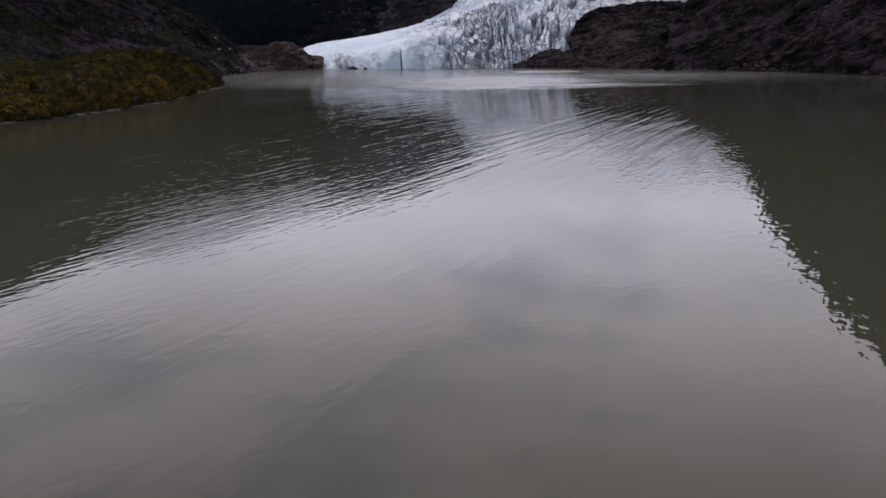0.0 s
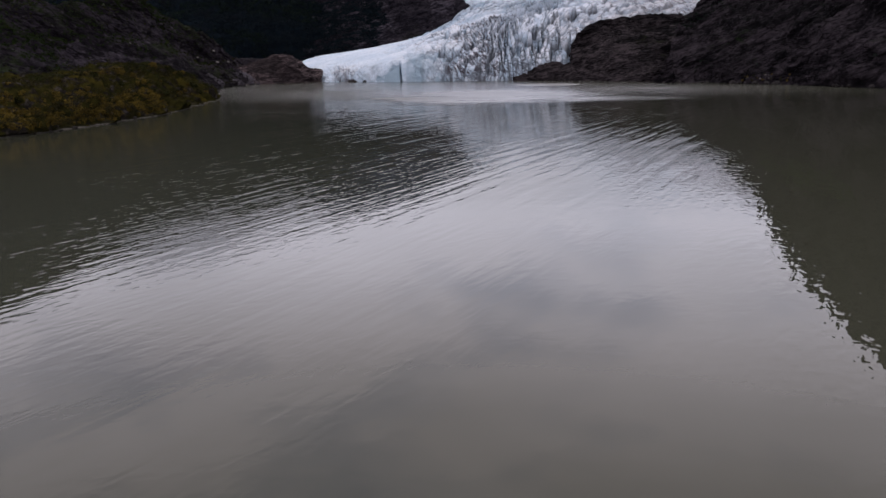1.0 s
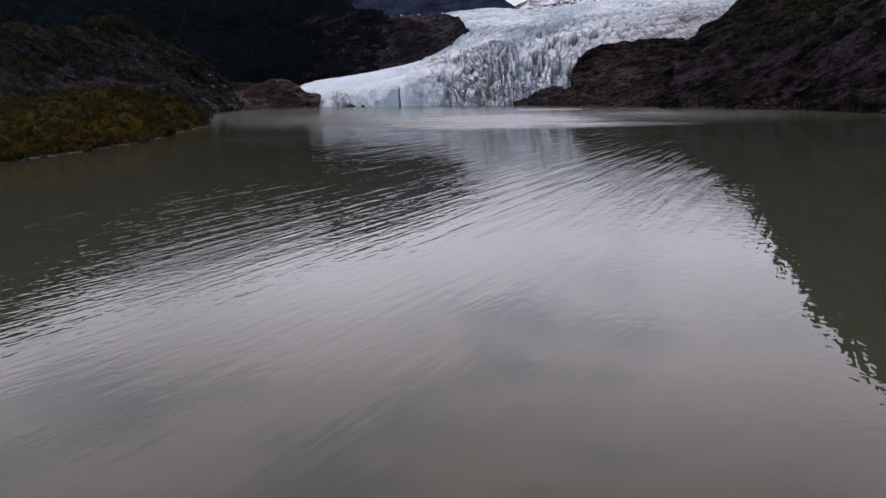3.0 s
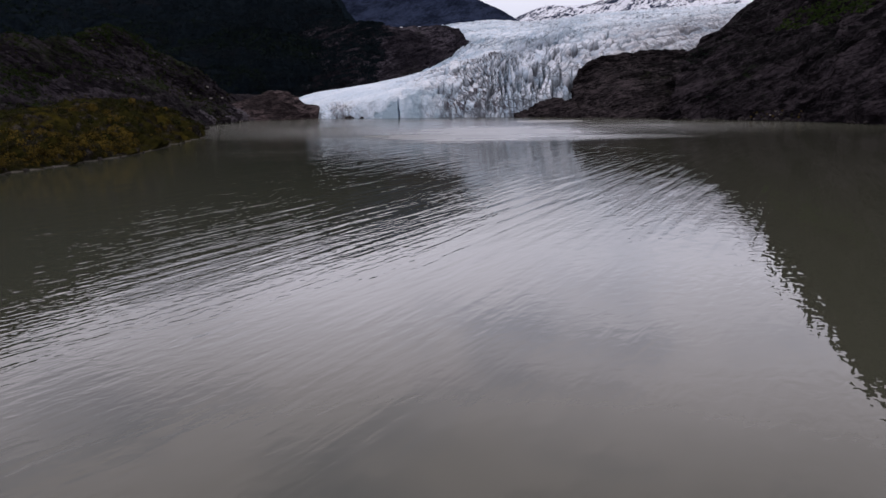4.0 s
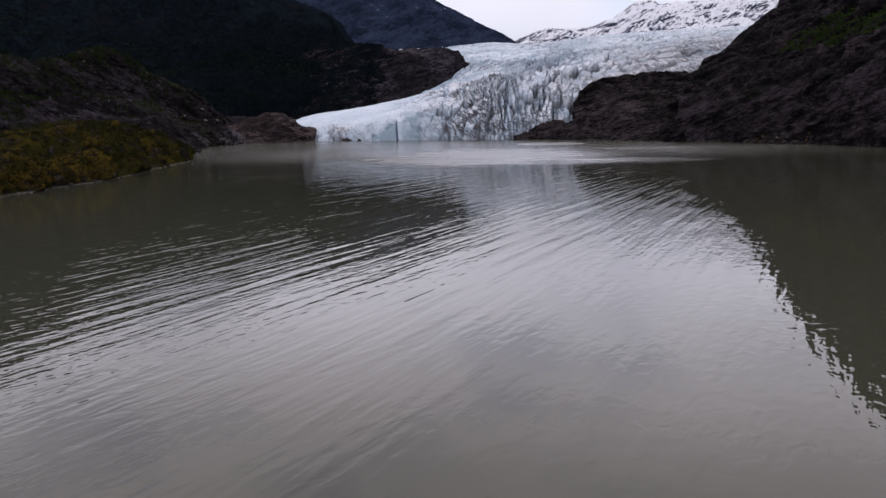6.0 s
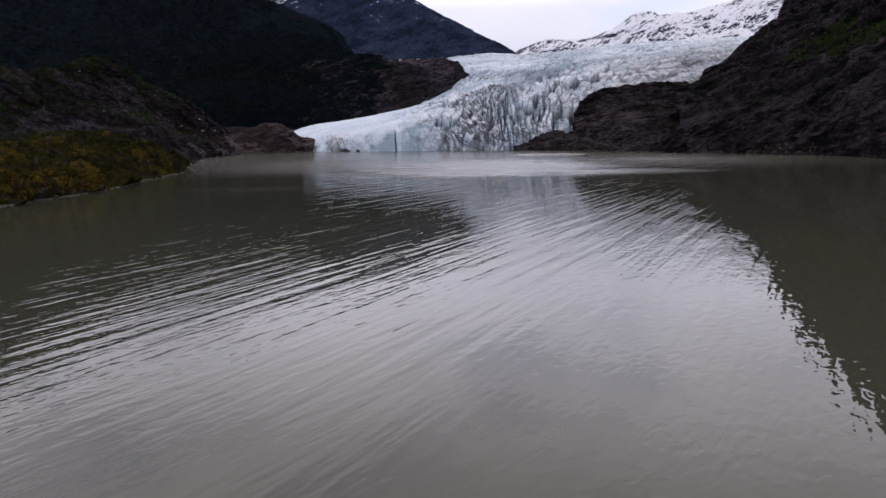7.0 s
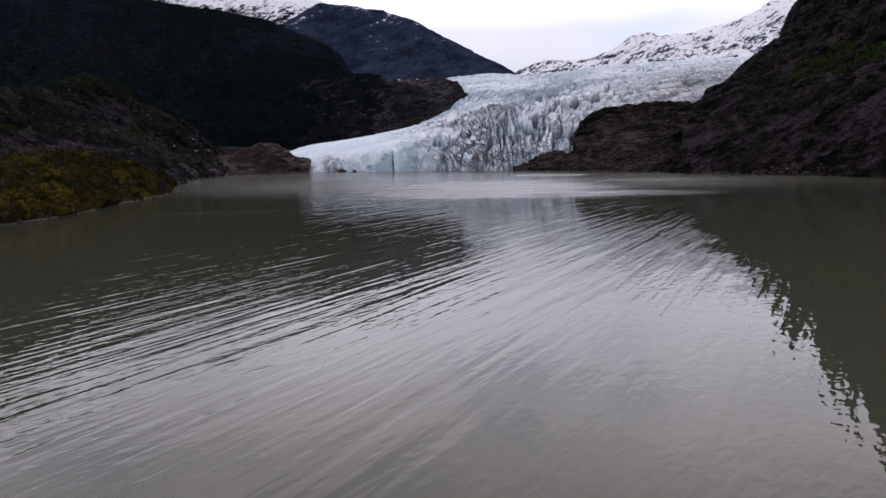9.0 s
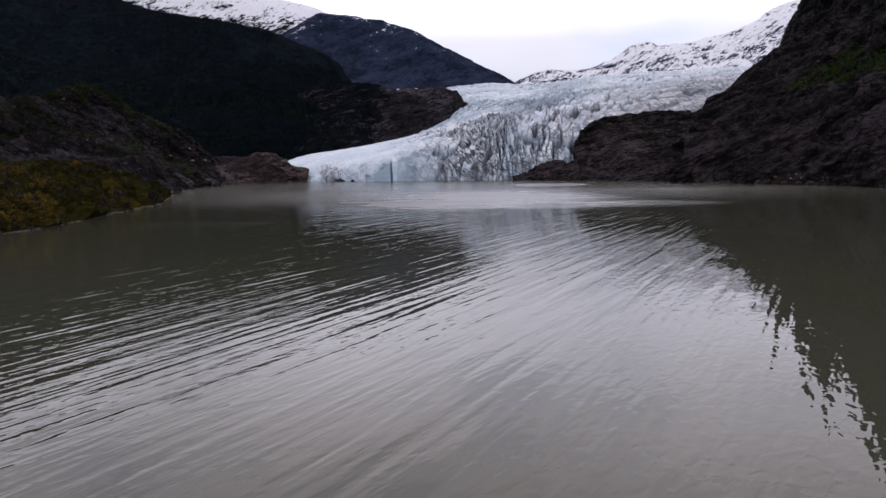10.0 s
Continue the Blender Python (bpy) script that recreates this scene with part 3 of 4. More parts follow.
BENCH_FACE = [(107, 898, -2.4), (126, 905, 8.9), (150, 911, 12.9), (173, 915, 11.3), (179, 922, 34), (208, 932, 50), (264, 949, 58), (345, 970, 59)]
BENCH_TOP = [(109, 906, -2), (129, 916, 11.3), (152, 923, 17.2), (172, 928, 15.6), (184, 936, 52), (215, 958, 65), (276, 992, 74), (373, 1044, 75)]
BENCH, _ = landform("rock_bench", [BENCH_BASE, BENCH_LOW, BENCH_FACE, BENCH_TOP, shifted(BENCH_TOP, 20, 50, sink=0.75), shifted(BENCH_TOP, 20, 110, -4)], 400, 210, M_BENCH,
         "dark grey-brown layered rock bench below the ice", "rock", 8.5, 38, 29, ridge=0.65, stretch=(1, 1, 2.2), beds=0.8, dip=0.12, terrace=(10, 4.2))
CLIFF_BASE = [(213, 716, -4), (239, 695, -4), (260, 672, -4), (279, 635, -4), (292, 592, -4), (301, 551, -4), (307, 499, -4), (326, 406, -4), (380, 242, -4), (480, 0, -4)]
CLIFF_LOW = [(236, 750, 16.5), (277, 745, 25.9), (304, 723, 35), (328, 684, 42), (342, 634, 46), (352, 582, 48), (362, 530, 50), (392, 426, 52), (462, 252, 53), (560, 10, 50)]
CLIFF_MID = [(290, 866, 50), (343, 893, 75), (398, 908, 102), (449, 900, 132), (465, 861, 157), (480, 798, 183), (510, 715, 214), (592, 570, 271), (720, 355, 314), (820, 80, 320)]
CLIFF_TOP = [(347, 1008, 78), (402, 1081, 100), (440, 1149, 116), (495, 1218, 151), (553, 1248, 185), (554, 1180, 245), (580, 1075, 318), (653, 982, 416), (884, 718, 586), (1132, 302, 671)]
CLIFF, _ = landform("mountain_cliff", [CLIFF_BASE, CLIFF_LOW, CLIFF_MID, CLIFF_TOP, shifted(CLIFF_TOP, 120, 80, sink=0.85), shifted(CLIFF_TOP, 420, 300, 0)], 520, 330, M_CLIFF,
                    "steep dark rock mountainside with patches of green brush", "mountain", 17, 80, 31, ridge=0.65, stretch=(1, 1, 1.5), beds=0.4, dip=0.4, terrace=(17, 5.5))


# ---------------------------------------------------------------- the glacier
def cells(a, b, seed, shape):
    """Uneven cells of about one unit: a random value for each, the place across it (0..1) and the nearness of its edge."""
    ia, ib = np.floor(a).astype(np.int64), np.floor(b).astype(np.int64)
    first, second = np.full(a.shape, 9.0), np.full(a.shape, 9.0)
    value, way = np.zeros(a.shape), np.zeros(a.shape)
    for da in (-1, 0, 1):
        for db in (-1, 0, 1):
            ca, cb = ia + da, ib + db
            pa = ca + 0.1 + 0.8 * hashed(ca, cb, 0 * ca, seed)
            pb = cb + 0.1 + 0.8 * hashed(ca, cb, 0 * ca + 1, seed)
            dist = np.hypot(a - pa, b - pb)
            near = dist < first
            second = np.where(near, first, np.minimum(second, dist))
            value = np.where(near, hashed(ca, cb, 0 * ca + 2, seed), value)
            way = np.where(near, a - pa, way)
            first = np.where(near, dist, first)
    return value.reshape(shape), np.clip(way + 0.5, 0, 1).reshape(shape), (second - first).reshape(shape)


def build_glacier():
    rails = [
        [(-134, 947, -6), (-94, 930, -6), (-35, 901, -6), (29.8, 907, -6), (93, 889, -6), (124, 896, -6), (176, 931, 0), (335, 1010, 40)],
        [(-142, 977, 6.9), (-98, 955, 12.7), (-37, 921, 23.5), (29.9, 923, 21.2), (94, 901, 21.7), (126, 906, 21.9), (180, 944, 26.4), (345, 1021, 64)],
        [(-198, 1132, 18.6), (-123, 1082, 31), (-42, 1024, 40), (36, 1007, 47), (101, 987, 52), (146, 983, 52), (211, 978, 57), (385, 1082, 80)],
        [(-177, 1210, 32), (-96, 1211, 44), (-13.1, 1168, 57), (56, 1135, 69), (121, 1111, 76), (186, 1094, 79), (266, 1084, 83), (456, 1153, 101)],
        [(-63, 1317, 50), (-3.3, 1325, 63), (52, 1315, 79), (116, 1295, 92), (186, 1285, 99), (266, 1275, 106), (356, 1255, 114), (536, 1255, 129)],
        [(55, 1415, 89), (86, 1485, 125), (126, 1495, 132), (186, 1495, 138), (256, 1495, 142), (336, 1485, 149), (436, 1445, 155), (656, 1394, 165)],
        [(16.5, 1795, 158), (76, 1835, 174), (156, 1855, 181), (256, 1865, 188), (366, 1865, 200), (496, 1844, 208), (636, 1794, 214), (796, 1694, 219)],
        [(-3.4, 2295, 224), (96, 2295, 237), (196, 2295, 243), (316, 2295, 235), (466, 2294, 254), (656, 2294, 267), (846, 2294, 273), (1046, 2294, 277)],
        [(-22.8, 2595, 192), (97, 2595, 203), (197, 2595, 204), (317, 2595, 204), (467, 2594, 216), (657, 2594, 227), (847, 2594, 229), (1047, 2594, 230)],
    ]
    nu, nv = 800, 600
    knots = np.array([0, 0.09, 0.20, 0.36, 0.56, 0.72, 0.85, 0.965, 1.0])
    vs = np.interp(np.linspace(0, 1, nv), knots, np.linspace(0, 1, 9))
    g = loft(rails, nu, nv, vs=vs)
    n = normals(g)
    n = n if n[..., 2].mean() > 0 else -n
    u, v = np.linspace(0, 1, nu)[None, :], np.linspace(0, 1, nv)[:, None]
    p = g.reshape(-1, 3)
    shape = g.shape[:2]

    def f(scale, seed, octv=5, ridged=False, stretch=(1, 1, 1), turn=0.0):
        c, s = math.cos(turn), math.sin(turn)
        q = np.stack([c * p[:, 0] - s * p[:, 1], s * p[:, 0] + c * p[:, 1], p[:, 2]], -1) * np.asarray(stretch)
        return fbm(q / scale, octv, 0.5, seed, ridged).reshape(shape)

    warp = f(70, 71, 3)
    broken = np.clip((u - 0.34 + 0.10 * warp) / 0.12, 0, 1) * np.clip((0.72 + 0.12 * warp - v) / 0.18, 0, 1)
    tongue = np.clip((0.36 - u) / 0.1, 0, 1) * np.clip((0.58 - v) / 0.12, 0, 1)
    k = np.clip((u - 0.44) / 0.2, 0, 1)
    lean = k * k * (3 - 2 * k) * 1.5 - 0.7          # the breaks lean back on the right-hand half

    across = u * 560 + 0 * v
    down = np.cumsum(np.linalg.norm(np.diff(g[:, nu // 2], axis=0, prepend=g[:1, nu // 2]), axis=1))[:, None] + 0 * u

    def seracs(wide, deep, seed, wander):
        """Broken blocks: each one's height, the way across it, and how near its edge is (0 at the crack)."""
        a = (across + 0.5 * lean * down + wander * warp) / wide
        b = (down + wander * f(26, seed + 7, 3)) / deep
        return cells(a.ravel(), b.ravel(), seed, shape)

    h1, x1, e1 = seracs(22, 80, 71, 22)
    h2, x2, e2 = seracs(9.5, 34, 72, 12)
    h3, x3, e3 = seracs(30, 26, 73, 20)
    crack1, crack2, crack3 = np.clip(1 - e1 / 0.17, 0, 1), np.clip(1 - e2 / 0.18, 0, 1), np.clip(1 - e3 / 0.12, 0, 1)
    small = f(4.0, 75, 4)
    mild = f(34, 76, 5, True, (0.6, 1.4, 1.0), 0.1)
    fine = f(9, 79, 4, True, (0.6, 1.3, 1.0), -0.15)
    blocks, fins = 2 * h1 - 1, np.clip(2 * e2 - 0.6, -1, 1)
    cliff = np.clip((0.12 - v) / 0.04, 0, 1)
    snout = np.clip(1 - np.abs(u - 0.115) / 0.055, 0, 1) * np.clip((0.14 - v) / 0.05, 0, 1)
    upper = (1 - broken) * (1 - cliff) * (1 - 0.9 * tongue)
    patch = np.clip(0.45 + 1.5 * f(90, 80, 3), 0.1, 1)
    # nearness to a crack, where the ice colour is darkened as shade
    crack_shade = np.clip((broken + 0.9 * snout) * np.maximum(crack1, 0.65 * crack2 * (0.2 + 0.8 * patch)) + upper * 0.45 * crack3 * patch, 0, 1)
    lift = broken * (13.0 * (h1 - 0.45) + 8.0 * (x1 - 0.5) * np.sign(lean + 0.25) + 5.0 * (h2 - 0.5) + 4.0 * (x2 - 0.5) * np.sign(lean + 0.25) - 10.0 * crack1 - 5.0 * crack2)
    lift = lift + upper * (3.6 * (h3 - 0.5) + 3.0 * (x3 - 0.5) - 4.0 * crack3 + 1.6 * (h2 - 0.5)) * (0.5 + 0.7 * patch)
    d = broken * 1.8 * fine + (1 - broken) * (4.0 * mild + 2.6 * fine) * (1 - 0.72 * tongue) + 0.7 * small
    facet = f(17, 77, 3, True, (1.0, 1.0, 0.22))
    d = d * (1 - 0.6 * cliff) + cliff * 3.0 * facet
    d = d + snout * (5.0 * fins + 2.0 * (h2 - 0.5))
    slab = np.clip((u - 0.175 + 0.01 * warp) / 0.03, 0, 1) * np.clip((0.295 - u) / 0.004, 0, 1) * np.clip((0.044 + 0.50 * (u - 0.215) + 0.012 * small + 0.01 * warp - v) / 0.015, 0, 1)
    d, lift = d * (1 - slab), lift * (1 - slab) * (1 - 0.5 * cliff)
    d = d - 9.0 * np.exp(-((u - 0.297 - 0.006 * small * v / 0.1) / 0.0022) ** 2) * np.clip((0.085 - v) / 0.02, 0, 1)
    g = g + n * d[..., None]
    g[..., 2] += lift
    low = np.clip(0.55 - 0.5 * blocks - 0.6 * fins, 0, 1)
    band = np.clip(0.5 + 1.6 * f(60, 78, 4, False, (1, 0.5, 0.6), 0.4), 0, 1)
    debris = np.clip(broken * low * (0.02 + 1.1 * band) * np.clip(1.25 - 1.1 * u, 0.3, 1), 0, 1)
    cluster = np.exp(-((u - 0.49 - 0.03 * warp) / 0.075) ** 2) * np.clip((0.52 - v) / 0.12, 0, 1) * np.clip((v - 0.02) / 0.04, 0, 1)
    debris = np.clip(debris + 1.25 * cluster * np.clip(0.25 + 1.3 * band - 0.7 * fins, 0, 1), 0, 1)
    margin = np.clip((u - 0.84) / 0.12, 0, 1) * np.clip((0.9 - v) / 0.2, 0, 1)
    edge = np.clip((0.06 - u) / 0.05, 0, 1) * np.clip((0.2 - v) / 0.1, 0, 1)
    debris = np.clip(debris + 0.7 * margin + 0.8 * edge + 0.14 * (1 - tongue) * np.clip(1 - v, 0, 1) + 0.5 * cliff * np.clip(0.12 - np.abs(u - 0.13), 0, 0.1) * 10, 0, 1)
    debris = np.clip(debris + 1.0 * snout * np.clip(0.55 - fins, 0, 1), 0, 1) * (1 - slab)
    dust = np.clip(0.48 * np.clip((u - 0.66 + 0.06 * warp) / 0.2, 0, 1) * np.clip((0.80 + 0.1 * warp - v) / 0.25, 0, 1) * np.clip((v - 0.12) / 0.15, 0, 1) + 0.35 * snout, 0, 1)
    arch = np.clip((u - 0.31) / 0.02, 0, 1) * np.clip((0.46 - u) / 0.04, 0, 1) * np.clip((0.16 - v) / 0.05, 0, 1)
    fresh = np.clip(slab + 0.95 * arch * np.clip(0.45 + 1.2 * facet, 0, 1) + 0.4 * cliff * np.clip(facet, 0, 1) + 0.55 * np.clip((v - 0.52) / 0.2, 0, 1) * np.clip(0.7 + warp, 0, 1), 0, 1)
    tone = np.clip(0.5 + broken * (0.75 * (h2 - 0.5) + 0.5 * (h1 - 0.5)) + upper * 0.6 * (h3 - 0.5) - 0.10 * tongue, 0, 1)
    # where the dark crevasse lines are painted on
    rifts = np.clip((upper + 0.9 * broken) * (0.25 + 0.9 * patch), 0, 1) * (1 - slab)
    ob = sheet("glacier", g, M_ICE, smooth=False, attrs=(("debris", debris), ("fresh", fresh), ("crack_shade", crack_shade), ("dust", dust), ("tone", tone), ("rifts", rifts)))
    tagged(ob, "pale blue-white glacier tongue with dirty, shade-darkened crevasses ending in water", "glacier", kind="structure")


build_glacier()


# ---------------------------------------------------------------- leaves, brush and boulders
RNG = np.random.default_rng(5)


def leaf_cloud(centres, radius, height, leaves, size, rng):
    """Triangles of leaf spread through the shell of each clump: vertices and faces."""
    n = len(centres) * leaves
    way = rng.normal(size=(n, 3))
    way /= np.linalg.norm(way, axis=1, keepdims=True)
    far = rng.uniform(0.45, 1.0, (n, 1)) ** 0.6
    r, h = np.repeat(radius, leaves)[:, None], np.repeat(height, leaves)[:, None]
    c = np.repeat(centres, leaves, 0) + way * far * np.concatenate([r, r, h * 0.5], 1) + np.concatenate([0 * r, 0 * r, h * 0.45], 1)
    a = rng.normal(size=(n, 3)) + way * 0.6
    a /= np.linalg.norm(a, axis=1, keepdims=True)
    b = np.cross(a, rng.normal(size=(n, 3)))
    b /= np.linalg.norm(b, axis=1, keepdims=True)
    b2 = np.cross(a, b)
    s = size * rng.uniform(0.6, 1.4, (n, 1)) * (r ** 0.5)
    v = np.stack([c + b * s, c - b * s * 0.6 + b2 * s * 0.8, c - b * s * 0.6 - b2 * s * 0.8], 1).reshape(-1, 3)
    return v, np.arange(len(v)).reshape(-1, 3)


def pick(g, rows, count, rng, keep=None):
    """Random places on a sheet between two rows (fractions)."""
    a, b = int(rows[0] * (g.shape[0] - 1)), int(rows[1] * (g.shape[0] - 1))
    i, j = rng.integers(a, b, count), rng.integers(0, g.shape[1], count)
    p = g[i, j]
    return p if keep is None else p[keep(p)]


def patchy(p, size, level, seed):
    return fbm(p / size, 3, 0.5, seed) > level


def brush(name, p, radius, leaves, size, material, label):
    r = RNG.uniform(radius[0], radius[1], len(p))
    v, f = leaf_cloud(p, r, r * RNG.uniform(0.9, 1.6, len(p)), leaves, size, RNG)
    ob = faces_mesh(name, v, f, material)
    return tagged(ob, label, "shrubs", kind="stuff")


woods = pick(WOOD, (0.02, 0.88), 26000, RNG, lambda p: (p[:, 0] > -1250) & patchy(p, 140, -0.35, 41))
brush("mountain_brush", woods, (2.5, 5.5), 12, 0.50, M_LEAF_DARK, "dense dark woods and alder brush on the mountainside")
woods_low = pick(WOOD, (0.02, 0.45), 6000, RNG, lambda p: (p[:, 0] > -1250) & patchy(p, 110, 0.0, 40))
brush("mountain_brush_green", woods_low, (2.5, 5.0), 8, 0.8, M_LEAF_ALDER, "dark green alder brush low on the mountainside")
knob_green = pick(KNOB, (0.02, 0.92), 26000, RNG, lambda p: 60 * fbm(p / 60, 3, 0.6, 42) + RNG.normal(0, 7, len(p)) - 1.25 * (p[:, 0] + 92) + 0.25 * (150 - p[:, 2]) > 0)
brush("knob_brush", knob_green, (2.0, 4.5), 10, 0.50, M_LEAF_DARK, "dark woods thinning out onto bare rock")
cliff_green = pick(CLIFF, (0.10, 0.90), 16000, RNG, lambda p: fbm(p / 55, 4, 0.6, 43) + RNG.normal(0, 0.12, len(p)) + 0.8 * np.clip((p[:, 2] - 122 - 0.5 * (p[:, 0] - 402)) / 30, -0.6, 0.7) > 0.20)
brush("cliff_brush", cliff_green, (0.8, 2.2), 10, 0.50, M_LEAF_ALDER, "green brush in patches on the rock mountainside")
ledge_green = pick(CLIFF, (0.2, 0.80), 60000, RNG, lambda p: (p[:, 0] > 374) & (p[:, 0] < 480) & (np.abs(p[:, 2] - 105 - 0.5 * (p[:, 0] - 402) - 12 * fbm(p / 30, 3, 0.6, 44)) + RNG.normal(0, 2.0, len(p)) < 5.5) & (p[:, 1] > 700) & (p[:, 1] < 850))
brush("cliff_ledge_brush", ledge_green, (0.9, 2.1), 12, 0.55, M_LEAF_BRIGHT, "bright green brush along a ledge of the mountainside")
moraine_green = pick(MORAINE, (0.05, 0.90), 4500, RNG, lambda p: fbm(p / 60, 4, 0.6, 45) + RNG.normal(0, 0.15, len(p)) - 0.004 * (p[:, 0] + 287) > 0.05)
moraine_dark = pick(MORAINE, (0.14, 0.90), 20000, RNG, lambda p: fbm(p / 70, 4, 0.6, 46) + RNG.normal(0, 0.15, len(p)) - 0.008 * (p[:, 0] + 290) > -0.05)
brush("moraine_shrubs_green", moraine_dark, (0.8, 2.2), 10, 0.5, M_LEAF_MOSS, "dark green brush on the upper moraine")
brush("moraine_brush", moraine_green, (0.5, 1.4), 12, 0.5, M_LEAF_GREEN, "low dark green brush on the moraine rubble")
on_bank = lambda p: (p[:, 2] > 0.9 + np.clip(9 + 17 * fbm(p / 12, 3, 0.6, 48), 0, 18) * np.clip((p[:, 1] - 335) / 90, 0, 1)) & (p[:, 1] > 150)
bank_a = pick(BANK, (0.15, 0.94), 2600, RNG, lambda p: on_bank(p) & (fbm(p / 40, 4, 0.6, 47) - 0.004 * (p[:, 1] - 390) > 0.15))
bank_b = pick(BANK, (0.15, 0.94), 4200, RNG, lambda p: on_bank(p) & (fbm(p / 22, 3, 0.5, 49) + 0.0040 * (p[:, 1] - 420) > 0.0))
bank_c = pick(BANK, (0.15, 0.94), 1800, RNG, on_bank)
brush("bank_shrubs_yellow", bank_a, (0.7, 2.2), 46, 0.24, M_LEAF_YELLOW, "autumn-yellow low shrubs covering the bank")
brush("bank_shrubs_green", bank_b, (0.8, 2.4), 42, 0.25, M_LEAF_GREEN, "dark green low shrubs covering the bank")
brush("bank_shrubs_olive", bank_c, (0.8, 1.8), 36, 0.24, M_LEAF_OLIVE, "olive-brown low shrubs covering the bank")


def boulder_bmesh(seed, flat=0.7):
    bm = bmesh.new()
    bmesh.ops.create_icosphere(bm, subdivisions=3, radius=1.0)
    for v in bm.verts:
        p = v.co * 1.3 + Vector((seed * 7.1, seed * 3.7, 0))
        k = 1 + 0.35 * noise.noise(p) + 0.14 * noise.noise(p * 2.7) + 0.06 * noise.noise(p * 6)
        v.co = Vector((v.co.x * k * 1.15, v.co.y * k * 0.9, v.co.z * k * flat))
    return bm


def boulder_meshes(material, count, first):
    out = []
    for k in range(count):
        bm = boulder_bmesh(first + k)
        me = bpy.data.meshes.new("boulder")
        for f in bm.faces:
            f.smooth = False
        bm.to_mesh(me)
        bm.free()
        me.materials.append(material)
        out.append(me)
    return out


DARK_BOULDERS, PALE_BOULDERS = boulder_meshes(M_BOULDER, 5, 1), boulder_meshes(M_BOULDER_PALE, 4, 11)


def lay_boulder(meshes, x, y, z, size, label, group):
    ob = new("boulder", meshes[int(RNG.integers(len(meshes)))])
    ob.matrix_world = Matrix.Translation((x, y, z + 0.25 * size)) @ Euler((RNG.uniform(-0.3, 0.3), RNG.uniform(-0.3, 0.3), RNG.uniform(0, 6.28))).to_matrix().to_4x4() @ Matrix.Diagonal((size, size, size, 1))
    tagged(ob, label, "boulder", group)


def waterline(g, rows=0.6):
    """Where each column of a sheet leaves the water."""
    top = int(rows * g.shape[0])
    k = np.argmax(g[:top, :, 2] > 0.05, axis=0)
    return g[k, np.arange(g.shape[1])]


for g, lo, hi, count, meshes, size, label, group in (
    (BANK, 0.25, 0.93, 14, DARK_BOULDERS, (0.3, 0.8), "dark wet boulder at the foot of the mossy bank", "boulders on the bank shore"),
    (BANK, 0.25, 0.93, 16, PALE_BOULDERS, (0.25, 0.6), "pale grey boulder at the foot of the mossy bank", "boulders on the bank shore"),
    (MORAINE, 0.40, 0.98, 30, DARK_BOULDERS, (0.6, 1.8), "dark boulder fallen to the lake edge", "boulders on the moraine shore"),
    (MORAINE, 0.40, 0.98, 14, PALE_BOULDERS, (0.7, 1.4), "pale grey boulder at the lake edge", "boulders on the moraine shore"),
    (CLIFF, 0.02, 0.75, 34, DARK_BOULDERS, (0.7, 2.4), "dark boulder below the rock mountainside", "boulders below the cliff"),
):
    line = waterline(g)
    for _ in range(count):
        p = line[int(RNG.uniform(lo, hi) * (len(line) - 1))]
        lay_boulder(meshes, p[0] + RNG.uniform(-1, 1), p[1] + RNG.uniform(-1, 1), max(p[2], -0.2), RNG.uniform(*size), label, group)
for x, y, s in ((-92, 923, 3.6), (-87, 921, 2.3), (-76, 917, 2.5)):
    lay_boulder(DARK_BOULDERS, x, y, -0.3, s, "black boulder standing in the water before the ice", "boulders before the ice")


# shrubs that stand out along the bank
def shrub_parts(material, seed):
    rng = np.random.default_rng(seed)
    v, f = leaf_cloud(np.zeros((1, 3)) + (0, 0, 0.25), np.array([1.0]), np.array([1.5]), 150, 0.20, rng)
    crown = bpy.data.meshes.new("crown")
    crown.from_pydata(v.tolist(), [], f.tolist())
    crown.materials.append(material)
    stems = bmesh.new()
    for k in range(6):
        a = k * 1.05 + rng.uniform(-0.3, 0.3)
        lean = rng.uniform(0.25, 0.6)
        m = Matrix.Translation((0.05 * math.cos(a), 0.05 * math.sin(a), 0.45)) @ Euler((-lean * math.sin(a), lean * math.cos(a), 0)).to_matrix().to_4x4()
        bmesh.ops.create_cone(stems, segments=5, radius1=0.05, radius2=0.015, depth=1.1, matrix=m)
    stem = bpy.data.meshes.new("stems")
    stems.to_mesh(stem)
    stems.free()
    stem.materials.append(M_BARK)
    return crown, stem


SHRUBS = [(shrub_parts(mat, 60 + k), text) for k, (mat, text) in enumerate((
    (M_LEAF_YELLOW, "bright yellow autumn shrub on the mossy bank"), (M_LEAF_YELLOW, "golden leafy shrub on the mossy bank"),
    (M_LEAF_GREEN, "dark green leafy shrub on the mossy bank"), (M_LEAF_OLIVE, "olive-brown leafy shrub on the mossy bank")))]
spots = pick(BANK, (0.28, 0.86), 400, RNG, lambda p: (p[:, 2] > 2.5) & (p[:, 1] > 220))[:110]
for x, y, z in spots:
    (crown, stem), text = SHRUBS[int(RNG.integers(4))]
    size = RNG.uniform(0.9, 1.9)
    shrub = new("shrub")
    shrub.matrix_world = Matrix.Translation((x, y, z)) @ Euler((0, 0, RNG.uniform(0, 6.28))).to_matrix().to_4x4() @ Matrix.Diagonal((size, size, size, 1))
    for key, me in (("crown", crown), ("stems", stem)):
        new(key, me).parent = shrub
    tagged(shrub, text, "shrub", "shrubs on the bank")


